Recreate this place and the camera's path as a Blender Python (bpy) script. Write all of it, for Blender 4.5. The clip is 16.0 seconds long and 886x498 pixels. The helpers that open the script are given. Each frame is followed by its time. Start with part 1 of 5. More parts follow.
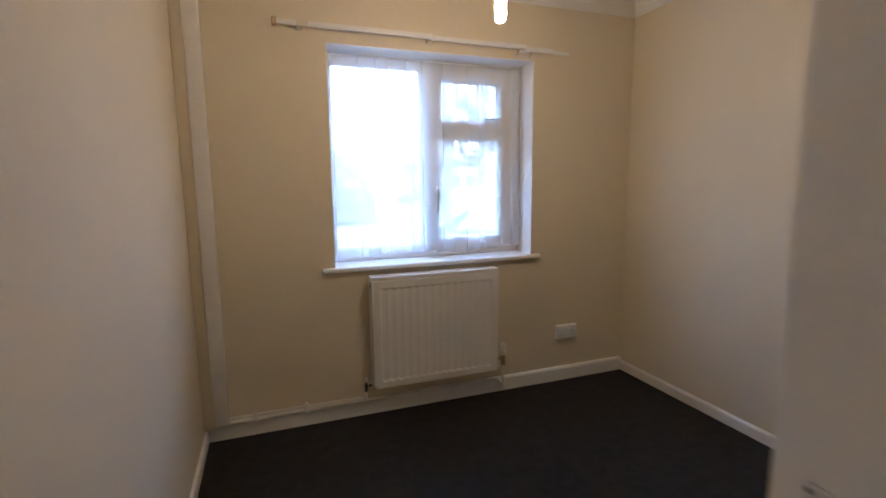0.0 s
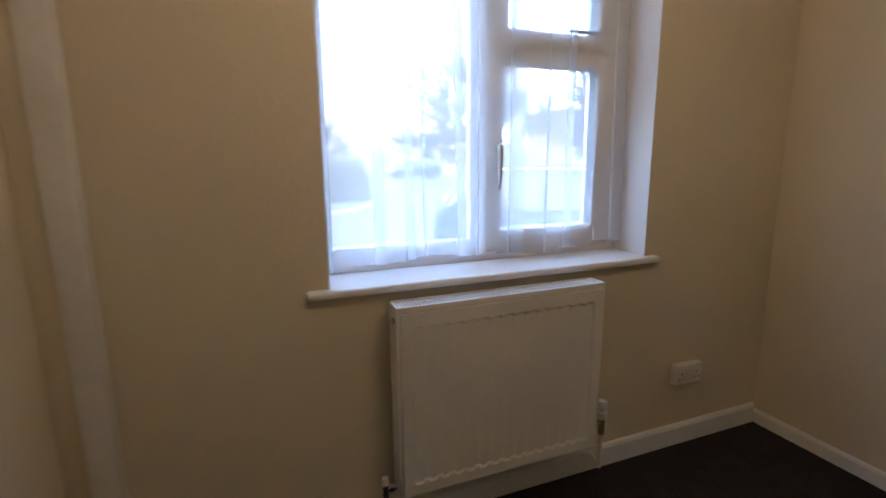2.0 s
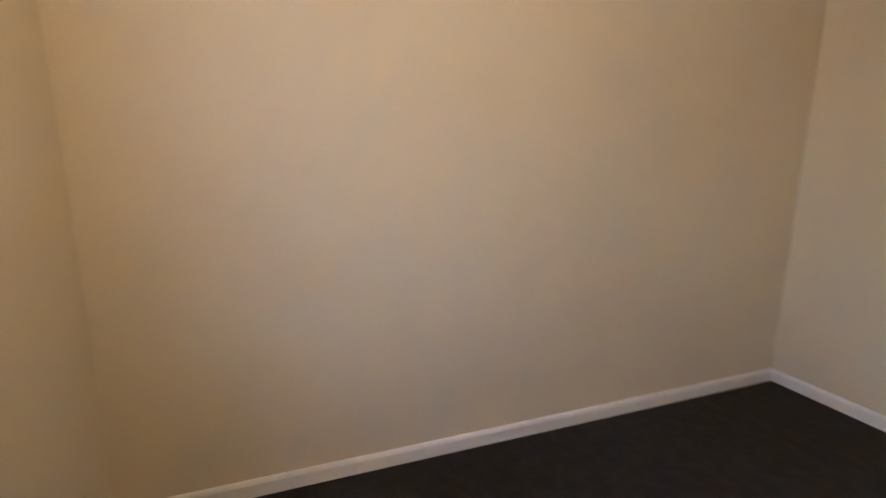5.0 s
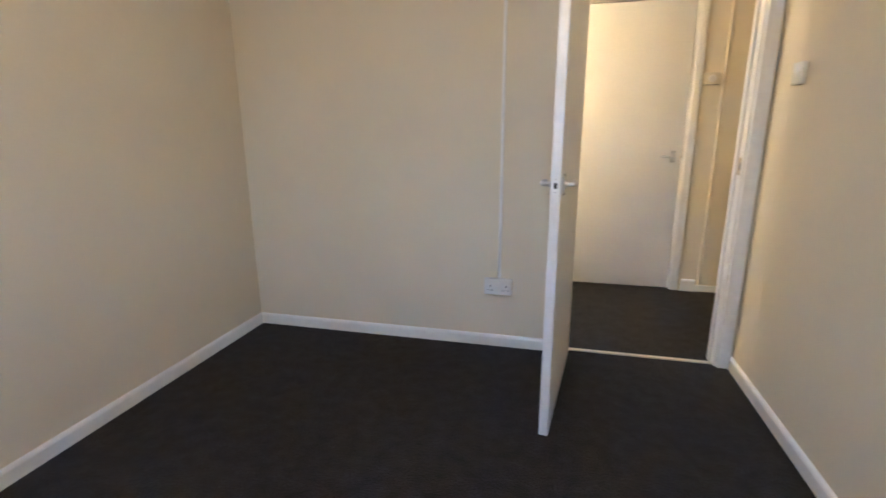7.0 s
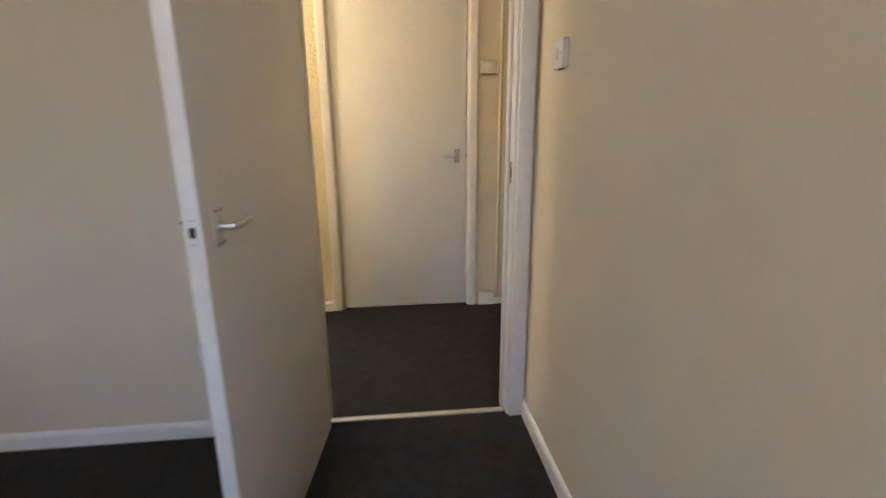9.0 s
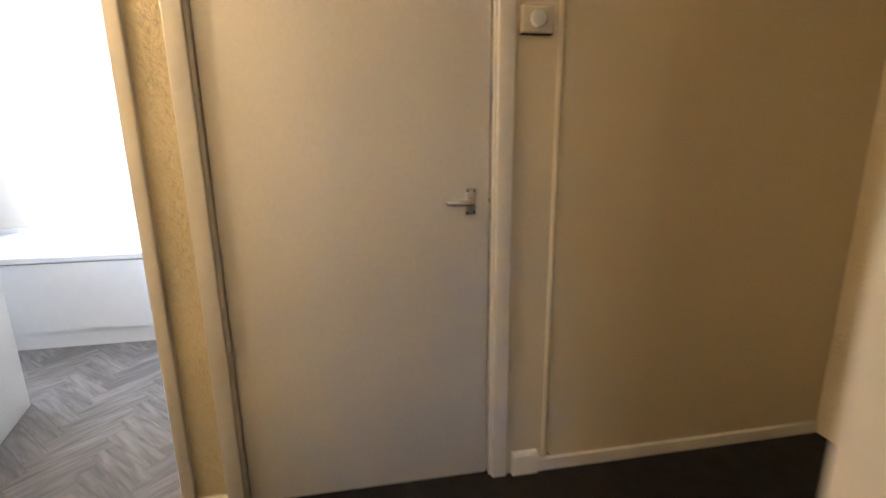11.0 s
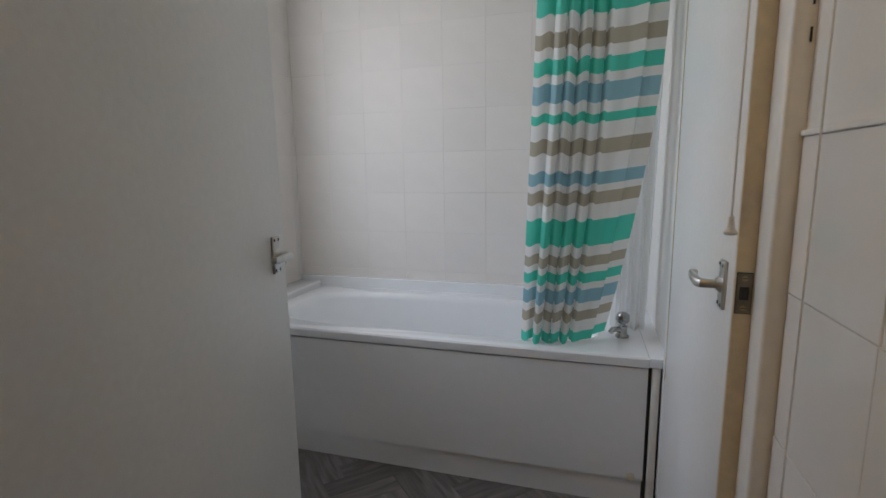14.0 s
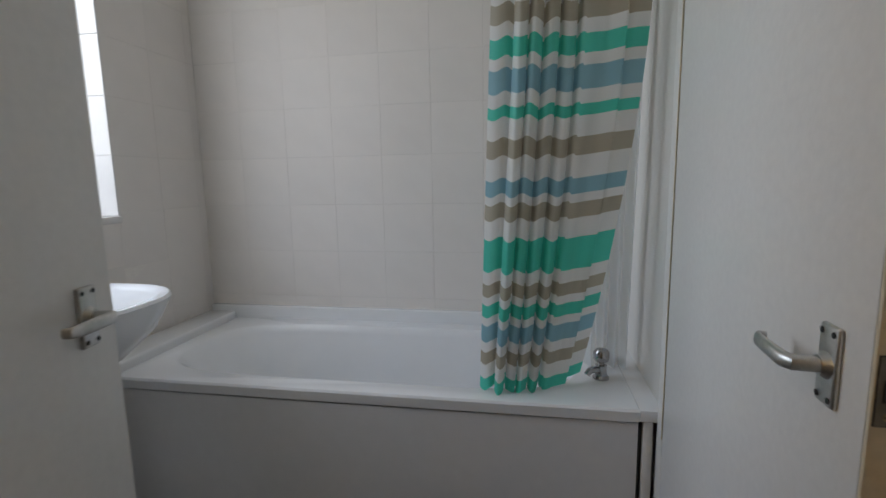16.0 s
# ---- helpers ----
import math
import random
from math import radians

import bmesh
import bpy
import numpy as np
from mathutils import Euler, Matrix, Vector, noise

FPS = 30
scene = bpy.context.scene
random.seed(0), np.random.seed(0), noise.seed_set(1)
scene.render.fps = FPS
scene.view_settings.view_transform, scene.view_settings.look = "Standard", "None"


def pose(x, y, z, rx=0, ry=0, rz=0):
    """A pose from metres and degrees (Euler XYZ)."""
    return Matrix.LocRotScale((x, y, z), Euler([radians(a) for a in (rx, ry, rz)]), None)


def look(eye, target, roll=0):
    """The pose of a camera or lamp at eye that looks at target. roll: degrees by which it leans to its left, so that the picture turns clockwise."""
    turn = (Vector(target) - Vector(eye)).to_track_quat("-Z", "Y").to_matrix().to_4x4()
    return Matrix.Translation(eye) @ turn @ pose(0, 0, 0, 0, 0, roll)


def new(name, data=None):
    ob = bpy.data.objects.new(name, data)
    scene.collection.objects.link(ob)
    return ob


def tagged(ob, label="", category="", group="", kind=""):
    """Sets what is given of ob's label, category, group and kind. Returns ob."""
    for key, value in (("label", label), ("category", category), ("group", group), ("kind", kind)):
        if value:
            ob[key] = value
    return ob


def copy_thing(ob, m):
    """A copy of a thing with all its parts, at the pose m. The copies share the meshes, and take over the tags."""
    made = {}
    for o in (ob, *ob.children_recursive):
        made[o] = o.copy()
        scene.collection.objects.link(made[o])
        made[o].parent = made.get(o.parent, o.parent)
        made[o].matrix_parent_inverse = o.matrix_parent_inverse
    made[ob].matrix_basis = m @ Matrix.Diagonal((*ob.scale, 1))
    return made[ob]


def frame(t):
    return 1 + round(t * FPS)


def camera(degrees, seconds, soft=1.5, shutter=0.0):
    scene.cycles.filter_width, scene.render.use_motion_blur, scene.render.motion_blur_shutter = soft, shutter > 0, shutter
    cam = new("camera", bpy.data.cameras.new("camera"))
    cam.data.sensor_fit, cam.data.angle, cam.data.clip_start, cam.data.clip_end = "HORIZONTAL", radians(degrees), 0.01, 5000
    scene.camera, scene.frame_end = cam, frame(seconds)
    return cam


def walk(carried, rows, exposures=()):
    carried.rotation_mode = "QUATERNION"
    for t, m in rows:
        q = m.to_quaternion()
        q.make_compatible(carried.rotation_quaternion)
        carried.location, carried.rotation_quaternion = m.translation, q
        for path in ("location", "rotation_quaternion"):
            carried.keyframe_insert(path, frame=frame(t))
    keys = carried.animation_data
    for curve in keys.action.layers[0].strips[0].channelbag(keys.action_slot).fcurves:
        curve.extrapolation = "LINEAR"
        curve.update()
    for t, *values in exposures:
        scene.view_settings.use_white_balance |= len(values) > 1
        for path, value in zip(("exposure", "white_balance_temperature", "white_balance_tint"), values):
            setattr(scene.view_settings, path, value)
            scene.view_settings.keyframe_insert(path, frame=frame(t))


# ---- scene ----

# ---------------------------------------------------------------- camera
cam = camera(86.0, 16.0, soft=1.5, shutter=0.45)
PATH = [  # seconds, x, y, z, yaw, pitch, roll
    (0.0, 0.363, 0.447, 1.315, -20.23, -7.99, -0.63),
    (0.5, 0.354, 0.768, 1.290, -17.71, -8.60, -0.72),
    (1.0, 0.410, 1.057, 1.274, -17.01, -9.98, -0.54),
    (1.5, 0.466, 1.324, 1.257, -16.78, -11.13, -0.56),
    (2.0, 0.509, 1.624, 1.246, -21.34, -10.89, -0.50),
    (2.5, 0.549, 1.882, 1.212, -31.83, -10.09, -0.76),
    (3.0, 0.620, 2.120, 1.238, -42.05, -9.96, -1.14),
    (3.5, 0.678, 2.328, 1.229, -54.79, -10.44, -0.98),
    (4.0, 0.789, 2.452, 1.222, -74.36, -11.06, -0.39),
    (4.5, 0.929, 2.490, 1.212, -92.59, -11.56, -0.14),
    (5.0, 1.000, 2.490, 1.203, -110.00, -11.40, 0.0),
    (5.2, 1.010, 2.485, 1.198, -117.30, -11.60, 0.0),
    (5.7, 1.000, 2.475, 1.185, -134.00, -12.30, -0.1),
    (6.3, 0.955, 2.460, 1.170, -151.50, -13.20, -0.2),
    (6.8, 0.895, 2.440, 1.158, -162.80, -13.80, -0.3),
    (7.3, 0.828, 2.416, 1.148, -170.32, -14.12, -0.36),
    (7.5, 0.784, 2.391, 1.145, -172.71, -14.37, -0.43),
    (8.0, 0.665, 2.273, 1.156, -177.71, -14.92, -0.55),
    (8.5, 0.547, 2.060, 1.169, -181.45, -14.87, -0.50),
    (9.0, 0.510, 1.692, 1.169, -185.99, -14.88, -0.42),
    (9.5, 0.425, 1.313, 1.157, -190.09, -14.77, -0.77),
    (9.7, 0.395, 1.148, 1.162, -191.40, -14.52, -0.86),
    (10.4, 0.410, 0.600, 1.168, -191.60, -14.00, -0.75),
    (11.1, 0.460, 0.080, 1.172, -189.80, -13.50, -0.65),
    (11.8, 0.595, -0.412, 1.172, -184.80, -13.06, -0.58),
    (12.0, 0.672, -0.551, 1.170, -180.40, -13.00, -0.55),
    (12.2, 0.777, -0.690, 1.152, -176.00, -12.40, -0.65),
    (12.5, 0.934, -0.813, 1.125, -172.72, -11.51, -0.79),
    (13.0, 1.071, -1.010, 1.122, -164.94, -10.68, -1.05),
    (13.5, 1.214, -1.104, 1.136, -162.76, -9.88, -0.90),
    (14.0, 1.297, -1.139, 1.142, -163.49, -9.11, -0.85),
    (14.5, 1.348, -1.176, 1.147, -165.59, -8.40, -1.03),
    (15.0, 1.359, -1.290, 1.139, -166.87, -8.37, -1.15),
    (15.5, 1.358, -1.387, 1.144, -167.75, -8.38, -1.12),
    (16.0, 1.364, -1.496, 1.141, -169.73, -8.31, -1.08),
]
EXPOSURES = [(0.0, 4.28, 5600, 11), (1.4, 4.15, 5900, 11), (2.0, 3.8, 5950, 11), (2.5, 3.62, 6000, 10), (3.1, 3.38, 6000, 10), (3.7, 3.12, 5950, 10), (4.1, 3.95, 6150, 11), (4.5, 4.5, 6150, 13), (5.0, 4.95, 6200, 13), (7.3, 5.25, 5250, 5), (8.7, 4.95, 5200, 5), (9.7, 4.55, 5750, 8), (11.8, 3.78, 5950, 11), (12.2, 3.33, 6000, 11), (12.5, 3.02, 6550, 13), (13.0, 2.52, 6080, 12), (13.5, 1.98, 6100, 11), (14.0, 1.9, 6350, 11), (16.0, 1.55, 6400, 10)]
walk(cam, [(t, pose(x, y, z, 90 + pitch, 0, yaw) @ pose(0, 0, 0, 0, 0, roll)) for t, x, y, z, yaw, pitch, roll in PATH], EXPOSURES)

# ---------------------------------------------------------------- daylight and lamps
world = bpy.data.worlds.new("overcast_day")
scene.world = world
world.use_nodes = True
wn, wl = world.node_tree.nodes, world.node_tree.links
bg = wn["Background"]
sky = wn.new("ShaderNodeTexSky")
sky.sky_type = "NISHITA"
sky.sun_disc = False
sky.sun_elevation, sky.sun_rotation = radians(42), radians(218)
sky.air_density, sky.dust_density, sky.ozone_density = 1.0, 2.5, 1.5
soften = wn.new("ShaderNodeHueSaturation")
soften.inputs["Saturation"].default_value = 0.92
wl.new(sky.outputs[0], soften.inputs["Color"])
# an overcast sky is about three times as bright overhead as at the horizon
sky_co, sky_z, sky_rise, sky_mul = wn.new("ShaderNodeTexCoord"), wn.new("ShaderNodeSeparateXYZ"), wn.new("ShaderNodeMapRange"), wn.new("ShaderNodeVectorMath")
wl.new(sky_co.outputs["Generated"], sky_z.inputs[0])
wl.new(sky_z.outputs["Z"], sky_rise.inputs["Value"])
sky_rise.inputs["To Min"].default_value, sky_rise.inputs["To Max"].default_value = 0.5, 1.9
sky_mul.operation = "SCALE"
wl.new(soften.outputs[0], sky_mul.inputs[0])
wl.new(sky_rise.outputs["Result"], sky_mul.inputs["Scale"])
wl.new(sky_mul.outputs["Vector"], bg.inputs["Color"])
bg.inputs["Strength"].default_value = 0.15

sun_data = bpy.data.lights.new("veiled_sun", "SUN")
sun_data.energy, sun_data.angle, sun_data.color = 0.5, radians(40), (1.0, 0.96, 0.9)
sun = new("veiled_sun", sun_data)
sun.matrix_world = look((-20, -25, 30), (0, 0, 0))

# daylight of the open sky in the bathroom window
glow_data = bpy.data.lights.new("bathroom_daylight", "AREA")
glow_data.shape, glow_data.size, glow_data.size_y = "RECTANGLE", 1.06, 0.94
glow_data.energy, glow_data.color = 3.3, (0.94, 0.97, 1.0)
glow = new("bathroom_daylight", glow_data)
glow.matrix_world = look((3.0, -2.36, 1.68), (1.0, -2.85, 1.0))

BULB = (1.207, 2.1, 1.936)
HALL_LAMP = (2.0, -0.66, 2.12)


# ---------------------------------------------------------------- materials


def material(name, colour, rough=0.5, metal=0.0, grain=60.0, amount=0.06, stain=2.0, stain_amount=0.06, bump=0.0, bump_scale=0.0, piece=0.0, coat=0.0):
    """A painted or solid surface: fine grain and broad wear vary the colour, noise lifts the surface, piece varies it from object to object."""
    m = bpy.data.materials.new(name)
    m.use_nodes = True
    n, l = m.node_tree.nodes, m.node_tree.links
    b = n["Principled BSDF"]
    b.inputs["Roughness"].default_value, b.inputs["Metallic"].default_value = rough, metal
    b.inputs["Coat Weight"].default_value = coat
    b.inputs["Coat Roughness"].default_value = 0.08
    co = n.new("ShaderNodeTexCoord")

    def noise_at(scale, detail):
        t = n.new("ShaderNodeTexNoise")
        t.inputs["Scale"].default_value, t.inputs["Detail"].default_value = scale, detail
        l.new(co.outputs["Object"], t.inputs["Vector"])
        return t

    fine, broad = noise_at(grain, 4), noise_at(stain, 3)

    def vary(socket, strength):
        r = n.new("ShaderNodeMapRange")
        r.inputs["From Min"].default_value, r.inputs["From Max"].default_value = 0.25, 0.75
        r.inputs["To Min"].default_value, r.inputs["To Max"].default_value = 1 - strength, 1 + strength
        l.new(socket, r.inputs["Value"])
        return r.outputs["Result"]

    mul = n.new("ShaderNodeMath")
    mul.operation = "MULTIPLY"
    l.new(vary(fine.outputs["Fac"], amount), mul.inputs[0])
    l.new(vary(broad.outputs["Fac"], stain_amount), mul.inputs[1])
    last = mul.outputs[0]
    if piece:
        info = n.new("ShaderNodeObjectInfo")
        r = n.new("ShaderNodeMapRange")
        r.inputs["To Min"].default_value, r.inputs["To Max"].default_value = 1 - piece, 1 + piece
        l.new(info.outputs["Random"], r.inputs["Value"])
        m2 = n.new("ShaderNodeMath")
        m2.operation = "MULTIPLY"
        l.new(last, m2.inputs[0])
        l.new(r.outputs["Result"], m2.inputs[1])
        last = m2.outputs[0]
    mix = n.new("ShaderNodeVectorMath")
    mix.operation = "SCALE"
    mix.inputs[0].default_value = colour
    l.new(last, mix.inputs["Scale"])
    l.new(mix.outputs["Vector"], b.inputs["Base Color"])
    rr = n.new("ShaderNodeMapRange")
    rr.inputs["To Min"].default_value, rr.inputs["To Max"].default_value = max(0.02, rough - 0.07), min(1, rough + 0.07)
    l.new(broad.outputs["Fac"], rr.inputs["Value"])
    l.new(rr.outputs["Result"], b.inputs["Roughness"])
    if bump:
        t = noise_at(bump_scale or grain, 5)
        bn = n.new("ShaderNodeBump")
        bn.inputs["Strength"].default_value, bn.inputs["Distance"].default_value = 1.0, bump
        l.new(t.outputs["Fac"], bn.inputs["Height"])
        l.new(bn.outputs["Normal"], b.inputs["Normal"])
    return m


def emitter(name, colour, strength):
    m = bpy.data.materials.new(name)
    m.use_nodes = True
    b = m.node_tree.nodes["Principled BSDF"]
    b.inputs["Base Color"].default_value = (*colour, 1)
    b.inputs["Emission Color"].default_value = (*colour, 1)
    b.inputs["Emission Strength"].default_value = strength
    return m


def glass_material(name, rough=0.0, tint=(1, 1, 1)):
    m = bpy.data.materials.new(name)
    m.use_nodes = True
    n, l = m.node_tree.nodes, m.node_tree.links
    n.remove(n["Principled BSDF"])
    clear, gloss, mix = n.new("ShaderNodeBsdfTransparent"), n.new("ShaderNodeBsdfGlossy"), n.new("ShaderNodeMixShader")
    clear.inputs["Color"].default_value = (*tint, 1)
    gloss.inputs["Roughness"].default_value = rough
    face, steep, share = n.new("ShaderNodeLayerWeight"), n.new("ShaderNodeMath"), n.new("ShaderNodeMath")
    face.inputs["Blend"].default_value = 0.5
    steep.operation, share.operation = "POWER", "MULTIPLY_ADD"
    steep.inputs[1].default_value = 5.0
    share.inputs[1].default_value, share.inputs[2].default_value = 0.9, 0.04
    l.new(face.outputs["Facing"], steep.inputs[0])
    l.new(steep.outputs[0], share.inputs[0])
    l.new(share.outputs[0], mix.inputs[0])
    l.new(clear.outputs[0], mix.inputs[1])
    l.new(gloss.outputs[0], mix.inputs[2])
    l.new(mix.outputs[0], n["Material Output"].inputs["Surface"])
    return m


def sheer_material(name, colour, open_share, weave=900.0):
    """Thin woven cloth: part clear, part scattering to both sides."""
    m = bpy.data.materials.new(name)
    m.use_nodes = True
    n, l = m.node_tree.nodes, m.node_tree.links
    n.remove(n["Principled BSDF"])
    clear, back, front = n.new("ShaderNodeBsdfTransparent"), n.new("ShaderNodeBsdfTranslucent"), n.new("ShaderNodeBsdfDiffuse")
    back.inputs["Color"].default_value = front.inputs["Color"].default_value = (*colour, 1)
    cloth, mix = n.new("ShaderNodeMixShader"), n.new("ShaderNodeMixShader")
    cloth.inputs[0].default_value = 0.42
    l.new(back.outputs[0], cloth.inputs[1])
    l.new(front.outputs[0], cloth.inputs[2])
    co, nz, rng = n.new("ShaderNodeTexCoord"), n.new("ShaderNodeTexNoise"), n.new("ShaderNodeMapRange")
    nz.inputs["Scale"].default_value = weave
    l.new(co.outputs["Object"], nz.inputs["Vector"])
    l.new(nz.outputs["Fac"], rng.inputs["Value"])
    rng.inputs["To Min"].default_value, rng.inputs["To Max"].default_value = 1 - open_share - 0.1, 1 - open_share + 0.1
    l.new(rng.outputs["Result"], mix.inputs[0])
    l.new(clear.outputs[0], mix.inputs[1])
    l.new(cloth.outputs[0], mix.inputs[2])
    l.new(mix.outputs[0], n["Material Output"].inputs["Surface"])
    return m


def striped_cloth(name, stops, colours):
    """Polyester cloth with woven bands; stops are heights in metres above the hem."""
    m = bpy.data.materials.new(name)
    m.use_nodes = True
    n, l = m.node_tree.nodes, m.node_tree.links
    b = n["Principled BSDF"]
    b.inputs["Roughness"].default_value = 0.5
    co, sep, rng, ramp = n.new("ShaderNodeUVMap"), n.new("ShaderNodeSeparateXYZ"), n.new("ShaderNodeMapRange"), n.new("ShaderNodeValToRGB")
    l.new(co.outputs["UV"], sep.inputs[0])
    top = 1.5
    rng.inputs["From Max"].default_value = top
    l.new(sep.outputs["Y"], rng.inputs["Value"])
    l.new(rng.outputs["Result"], ramp.inputs["Fac"])
    e = ramp.color_ramp
    e.interpolation = "CONSTANT"
    e.elements[0].position, e.elements[0].color = 0, (*colours[0], 1)
    e.elements[1].position, e.elements[1].color = stops[0] / top, (*colours[1], 1)
    for stop, colour in zip(stops[1:], colours[2:]):
        el = e.elements.new(stop / top)
        el.color = (*colour, 1)
    trans, mix = n.new("ShaderNodeBsdfTranslucent"), n.new("ShaderNodeMixShader")
    l.new(ramp.outputs["Color"], b.inputs["Base Color"])
    l.new(ramp.outputs["Color"], trans.inputs["Color"])
    mix.inputs[0].default_value = 0.4
    l.new(b.outputs[0], mix.inputs[1])
    l.new(trans.outputs[0], mix.inputs[2])
    l.new(mix.outputs[0], n["Material Output"].inputs["Surface"])
    wv, bn = n.new("ShaderNodeTexNoise"), n.new("ShaderNodeBump")
    wv.inputs["Scale"].default_value = 90
    oc = n.new("ShaderNodeTexCoord")
    l.new(oc.outputs["Object"], wv.inputs["Vector"])
    l.new(wv.outputs["Fac"], bn.inputs["Height"])
    bn.inputs["Distance"].default_value = 0.0006
    l.new(bn.outputs["Normal"], b.inputs["Normal"])
    return m


def wood_print(name):
    """Grey oak print on vinyl: long grain along each plank, each plank its own tone."""
    m = bpy.data.materials.new(name)
    m.use_nodes = True
    n, l = m.node_tree.nodes, m.node_tree.links
    b = n["Principled BSDF"]
    b.inputs["Roughness"].default_value = 0.42
    co, mp, nz, info = n.new("ShaderNodeTexCoord"), n.new("ShaderNodeMapping"), n.new("ShaderNodeTexNoise"), n.new("ShaderNodeObjectInfo")
    mp.inputs["Scale"].default_value = (5, 45, 5)
    add = n.new("ShaderNodeVectorMath")
    add.operation = "ADD"
    l.new(co.outputs["Object"], mp.inputs["Vector"])
    shift = n.new("ShaderNodeVectorMath")
    shift.operation = "SCALE"
    shift.inputs[0].default_value = (7, 13, 5)
    l.new(info.outputs["Random"], shift.inputs["Scale"])
    l.new(mp.outputs[0], add.inputs[0])
    l.new(shift.outputs[0], add.inputs[1])
    nz.inputs["Scale"].default_value, nz.inputs["Detail"].default_value, nz.inputs["Distortion"].default_value = 1.0, 6, 0.8
    l.new(add.outputs[0], nz.inputs["Vector"])
    ramp = n.new("ShaderNodeValToRGB")
    ramp.color_ramp.elements[0].position, ramp.color_ramp.elements[0].color = 0.3, (0.105, 0.092, 0.088, 1)
    ramp.color_ramp.elements[1].position, ramp.color_ramp.elements[1].color = 0.72, (0.275, 0.25, 0.24, 1)
    l.new(nz.outputs["Fac"], ramp.inputs["Fac"])
    rng, sc = n.new("ShaderNodeMapRange"), n.new("ShaderNodeVectorMath")
    rng.inputs["To Min"].default_value, rng.inputs["To Max"].default_value = 0.72, 1.15
    l.new(info.outputs["Random"], rng.inputs["Value"])
    sc.operation = "SCALE"
    l.new(ramp.outputs["Color"], sc.inputs[0])
    l.new(rng.outputs["Result"], sc.inputs["Scale"])
    l.new(sc.outputs["Vector"], b.inputs["Base Color"])
    bn = n.new("ShaderNodeBump")
    bn.inputs["Distance"].default_value = 0.0006
    l.new(nz.outputs["Fac"], bn.inputs["Height"])
    l.new(bn.outputs["Normal"], b.inputs["Normal"])
    return m


M_CREAM = material("cream_emulsion", (0.72, 0.635, 0.47), 0.65, grain=180, amount=0.02, stain=1.3, stain_amount=0.04, bump=0.0012, bump_scale=55)
M_HALL = material("textured_wallpaper", (0.76, 0.67, 0.47), 0.6, grain=90, amount=0.04, stain=2, stain_amount=0.05, bump=0.008, bump_scale=60)
M_WHITE_WALL = material("white_emulsion", (0.78, 0.76, 0.72), 0.6, grain=150, amount=0.02, stain=1.5, stain_amount=0.04, bump=0.0006, bump_scale=70)
M_CEIL = material("ceiling_white", (0.8, 0.78, 0.73), 0.75, grain=120, amount=0.02, stain=1.2, stain_amount=0.04, bump=0.0008, bump_scale=60)
M_GLOSS = material("white_gloss_paint", (0.81, 0.79, 0.75), 0.32, grain=40, amount=0.03, stain=5, stain_amount=0.05, bump=0.0005, bump_scale=40)
M_SILL = material("white_sill_gloss", (0.86, 0.85, 0.82), 0.42, grain=60, amount=0.02, stain=9, stain_amount=0.015, bump=0.0003, bump_scale=60)
M_DOOR = material("white_door_paint", (0.79, 0.77, 0.74), 0.36, grain=70, amount=0.03, stain=2.4, stain_amount=0.05, bump=0.0003, bump_scale=120)
M_EDGE = material("bare_door_edge", (0.66, 0.57, 0.42), 0.5, grain=60, amount=0.08, stain=6, stain_amount=0.12)
M_UPVC = material("white_upvc", (0.80, 0.80, 0.80), 0.3, grain=30, amount=0.02, stain=3, stain_amount=0.03)
M_RAD = material("radiator_enamel", (0.80, 0.78, 0.73), 0.35, grain=40, amount=0.02, stain=4, stain_amount=0.04)
# near-black for dark parts, and for shade painted in gaps and recesses
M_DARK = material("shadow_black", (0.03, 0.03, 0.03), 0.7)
M_PLASTIC = material("white_plastic", (0.76, 0.74, 0.70), 0.35, grain=30, amount=0.02, stain=8, stain_amount=0.04)
M_CREAMPL = material("aged_plastic", (0.66, 0.60, 0.46), 0.42, grain=30, amount=0.04, stain=8, stain_amount=0.08)
M_ALU = material("brushed_aluminium", (0.62, 0.61, 0.59), 0.34, 1.0, grain=160, amount=0.08, stain=20, stain_amount=0.1)
M_CHROME = material("chrome", (0.78, 0.78, 0.79), 0.1, 1.0, grain=40, amount=0.03, stain=20, stain_amount=0.05)
M_BRASS = material("tarnished_brass", (0.45, 0.36, 0.2), 0.38, 1.0, grain=90, amount=0.12, stain=30, stain_amount=0.2)
M_STEEL = material("dull_steel", (0.24, 0.21, 0.17), 0.42, 0.8, grain=90, amount=0.12, stain=30, stain_amount=0.25)
M_TAP = material("worn_tap_chrome", (0.42, 0.42, 0.43), 0.12, 1.0, grain=60, amount=0.08, stain=25, stain_amount=0.15)
M_TILE = material("white_glazed_tile", (0.80, 0.775, 0.745), 0.10, grain=20, amount=0.01, stain=3, stain_amount=0.03, bump=0.0008, bump_scale=9, piece=0.015)
M_TILE.node_tree.nodes["Principled BSDF"].inputs["IOR"].default_value = 1.40
M_WALL_TILE = material("satin_white_tile", (0.83, 0.785, 0.74), 0.26, grain=20, amount=0.01, stain=3, stain_amount=0.03, bump=0.0010, bump_scale=9, piece=0.015)
M_WALL_TILE.node_tree.nodes["Principled BSDF"].inputs["IOR"].default_value = 1.22
M_WALL_TILE.node_tree.nodes["Principled BSDF"].inputs["Specular IOR Level"].default_value = 0.07
M_GROUT = material("tile_grout", (0.78, 0.74, 0.69), 0.8, grain=120, amount=0.05, stain=3, stain_amount=0.15)
M_BATH = material("white_acrylic", (0.86, 0.87, 0.88), 0.16, grain=20, amount=0.01, stain=2, stain_amount=0.02)
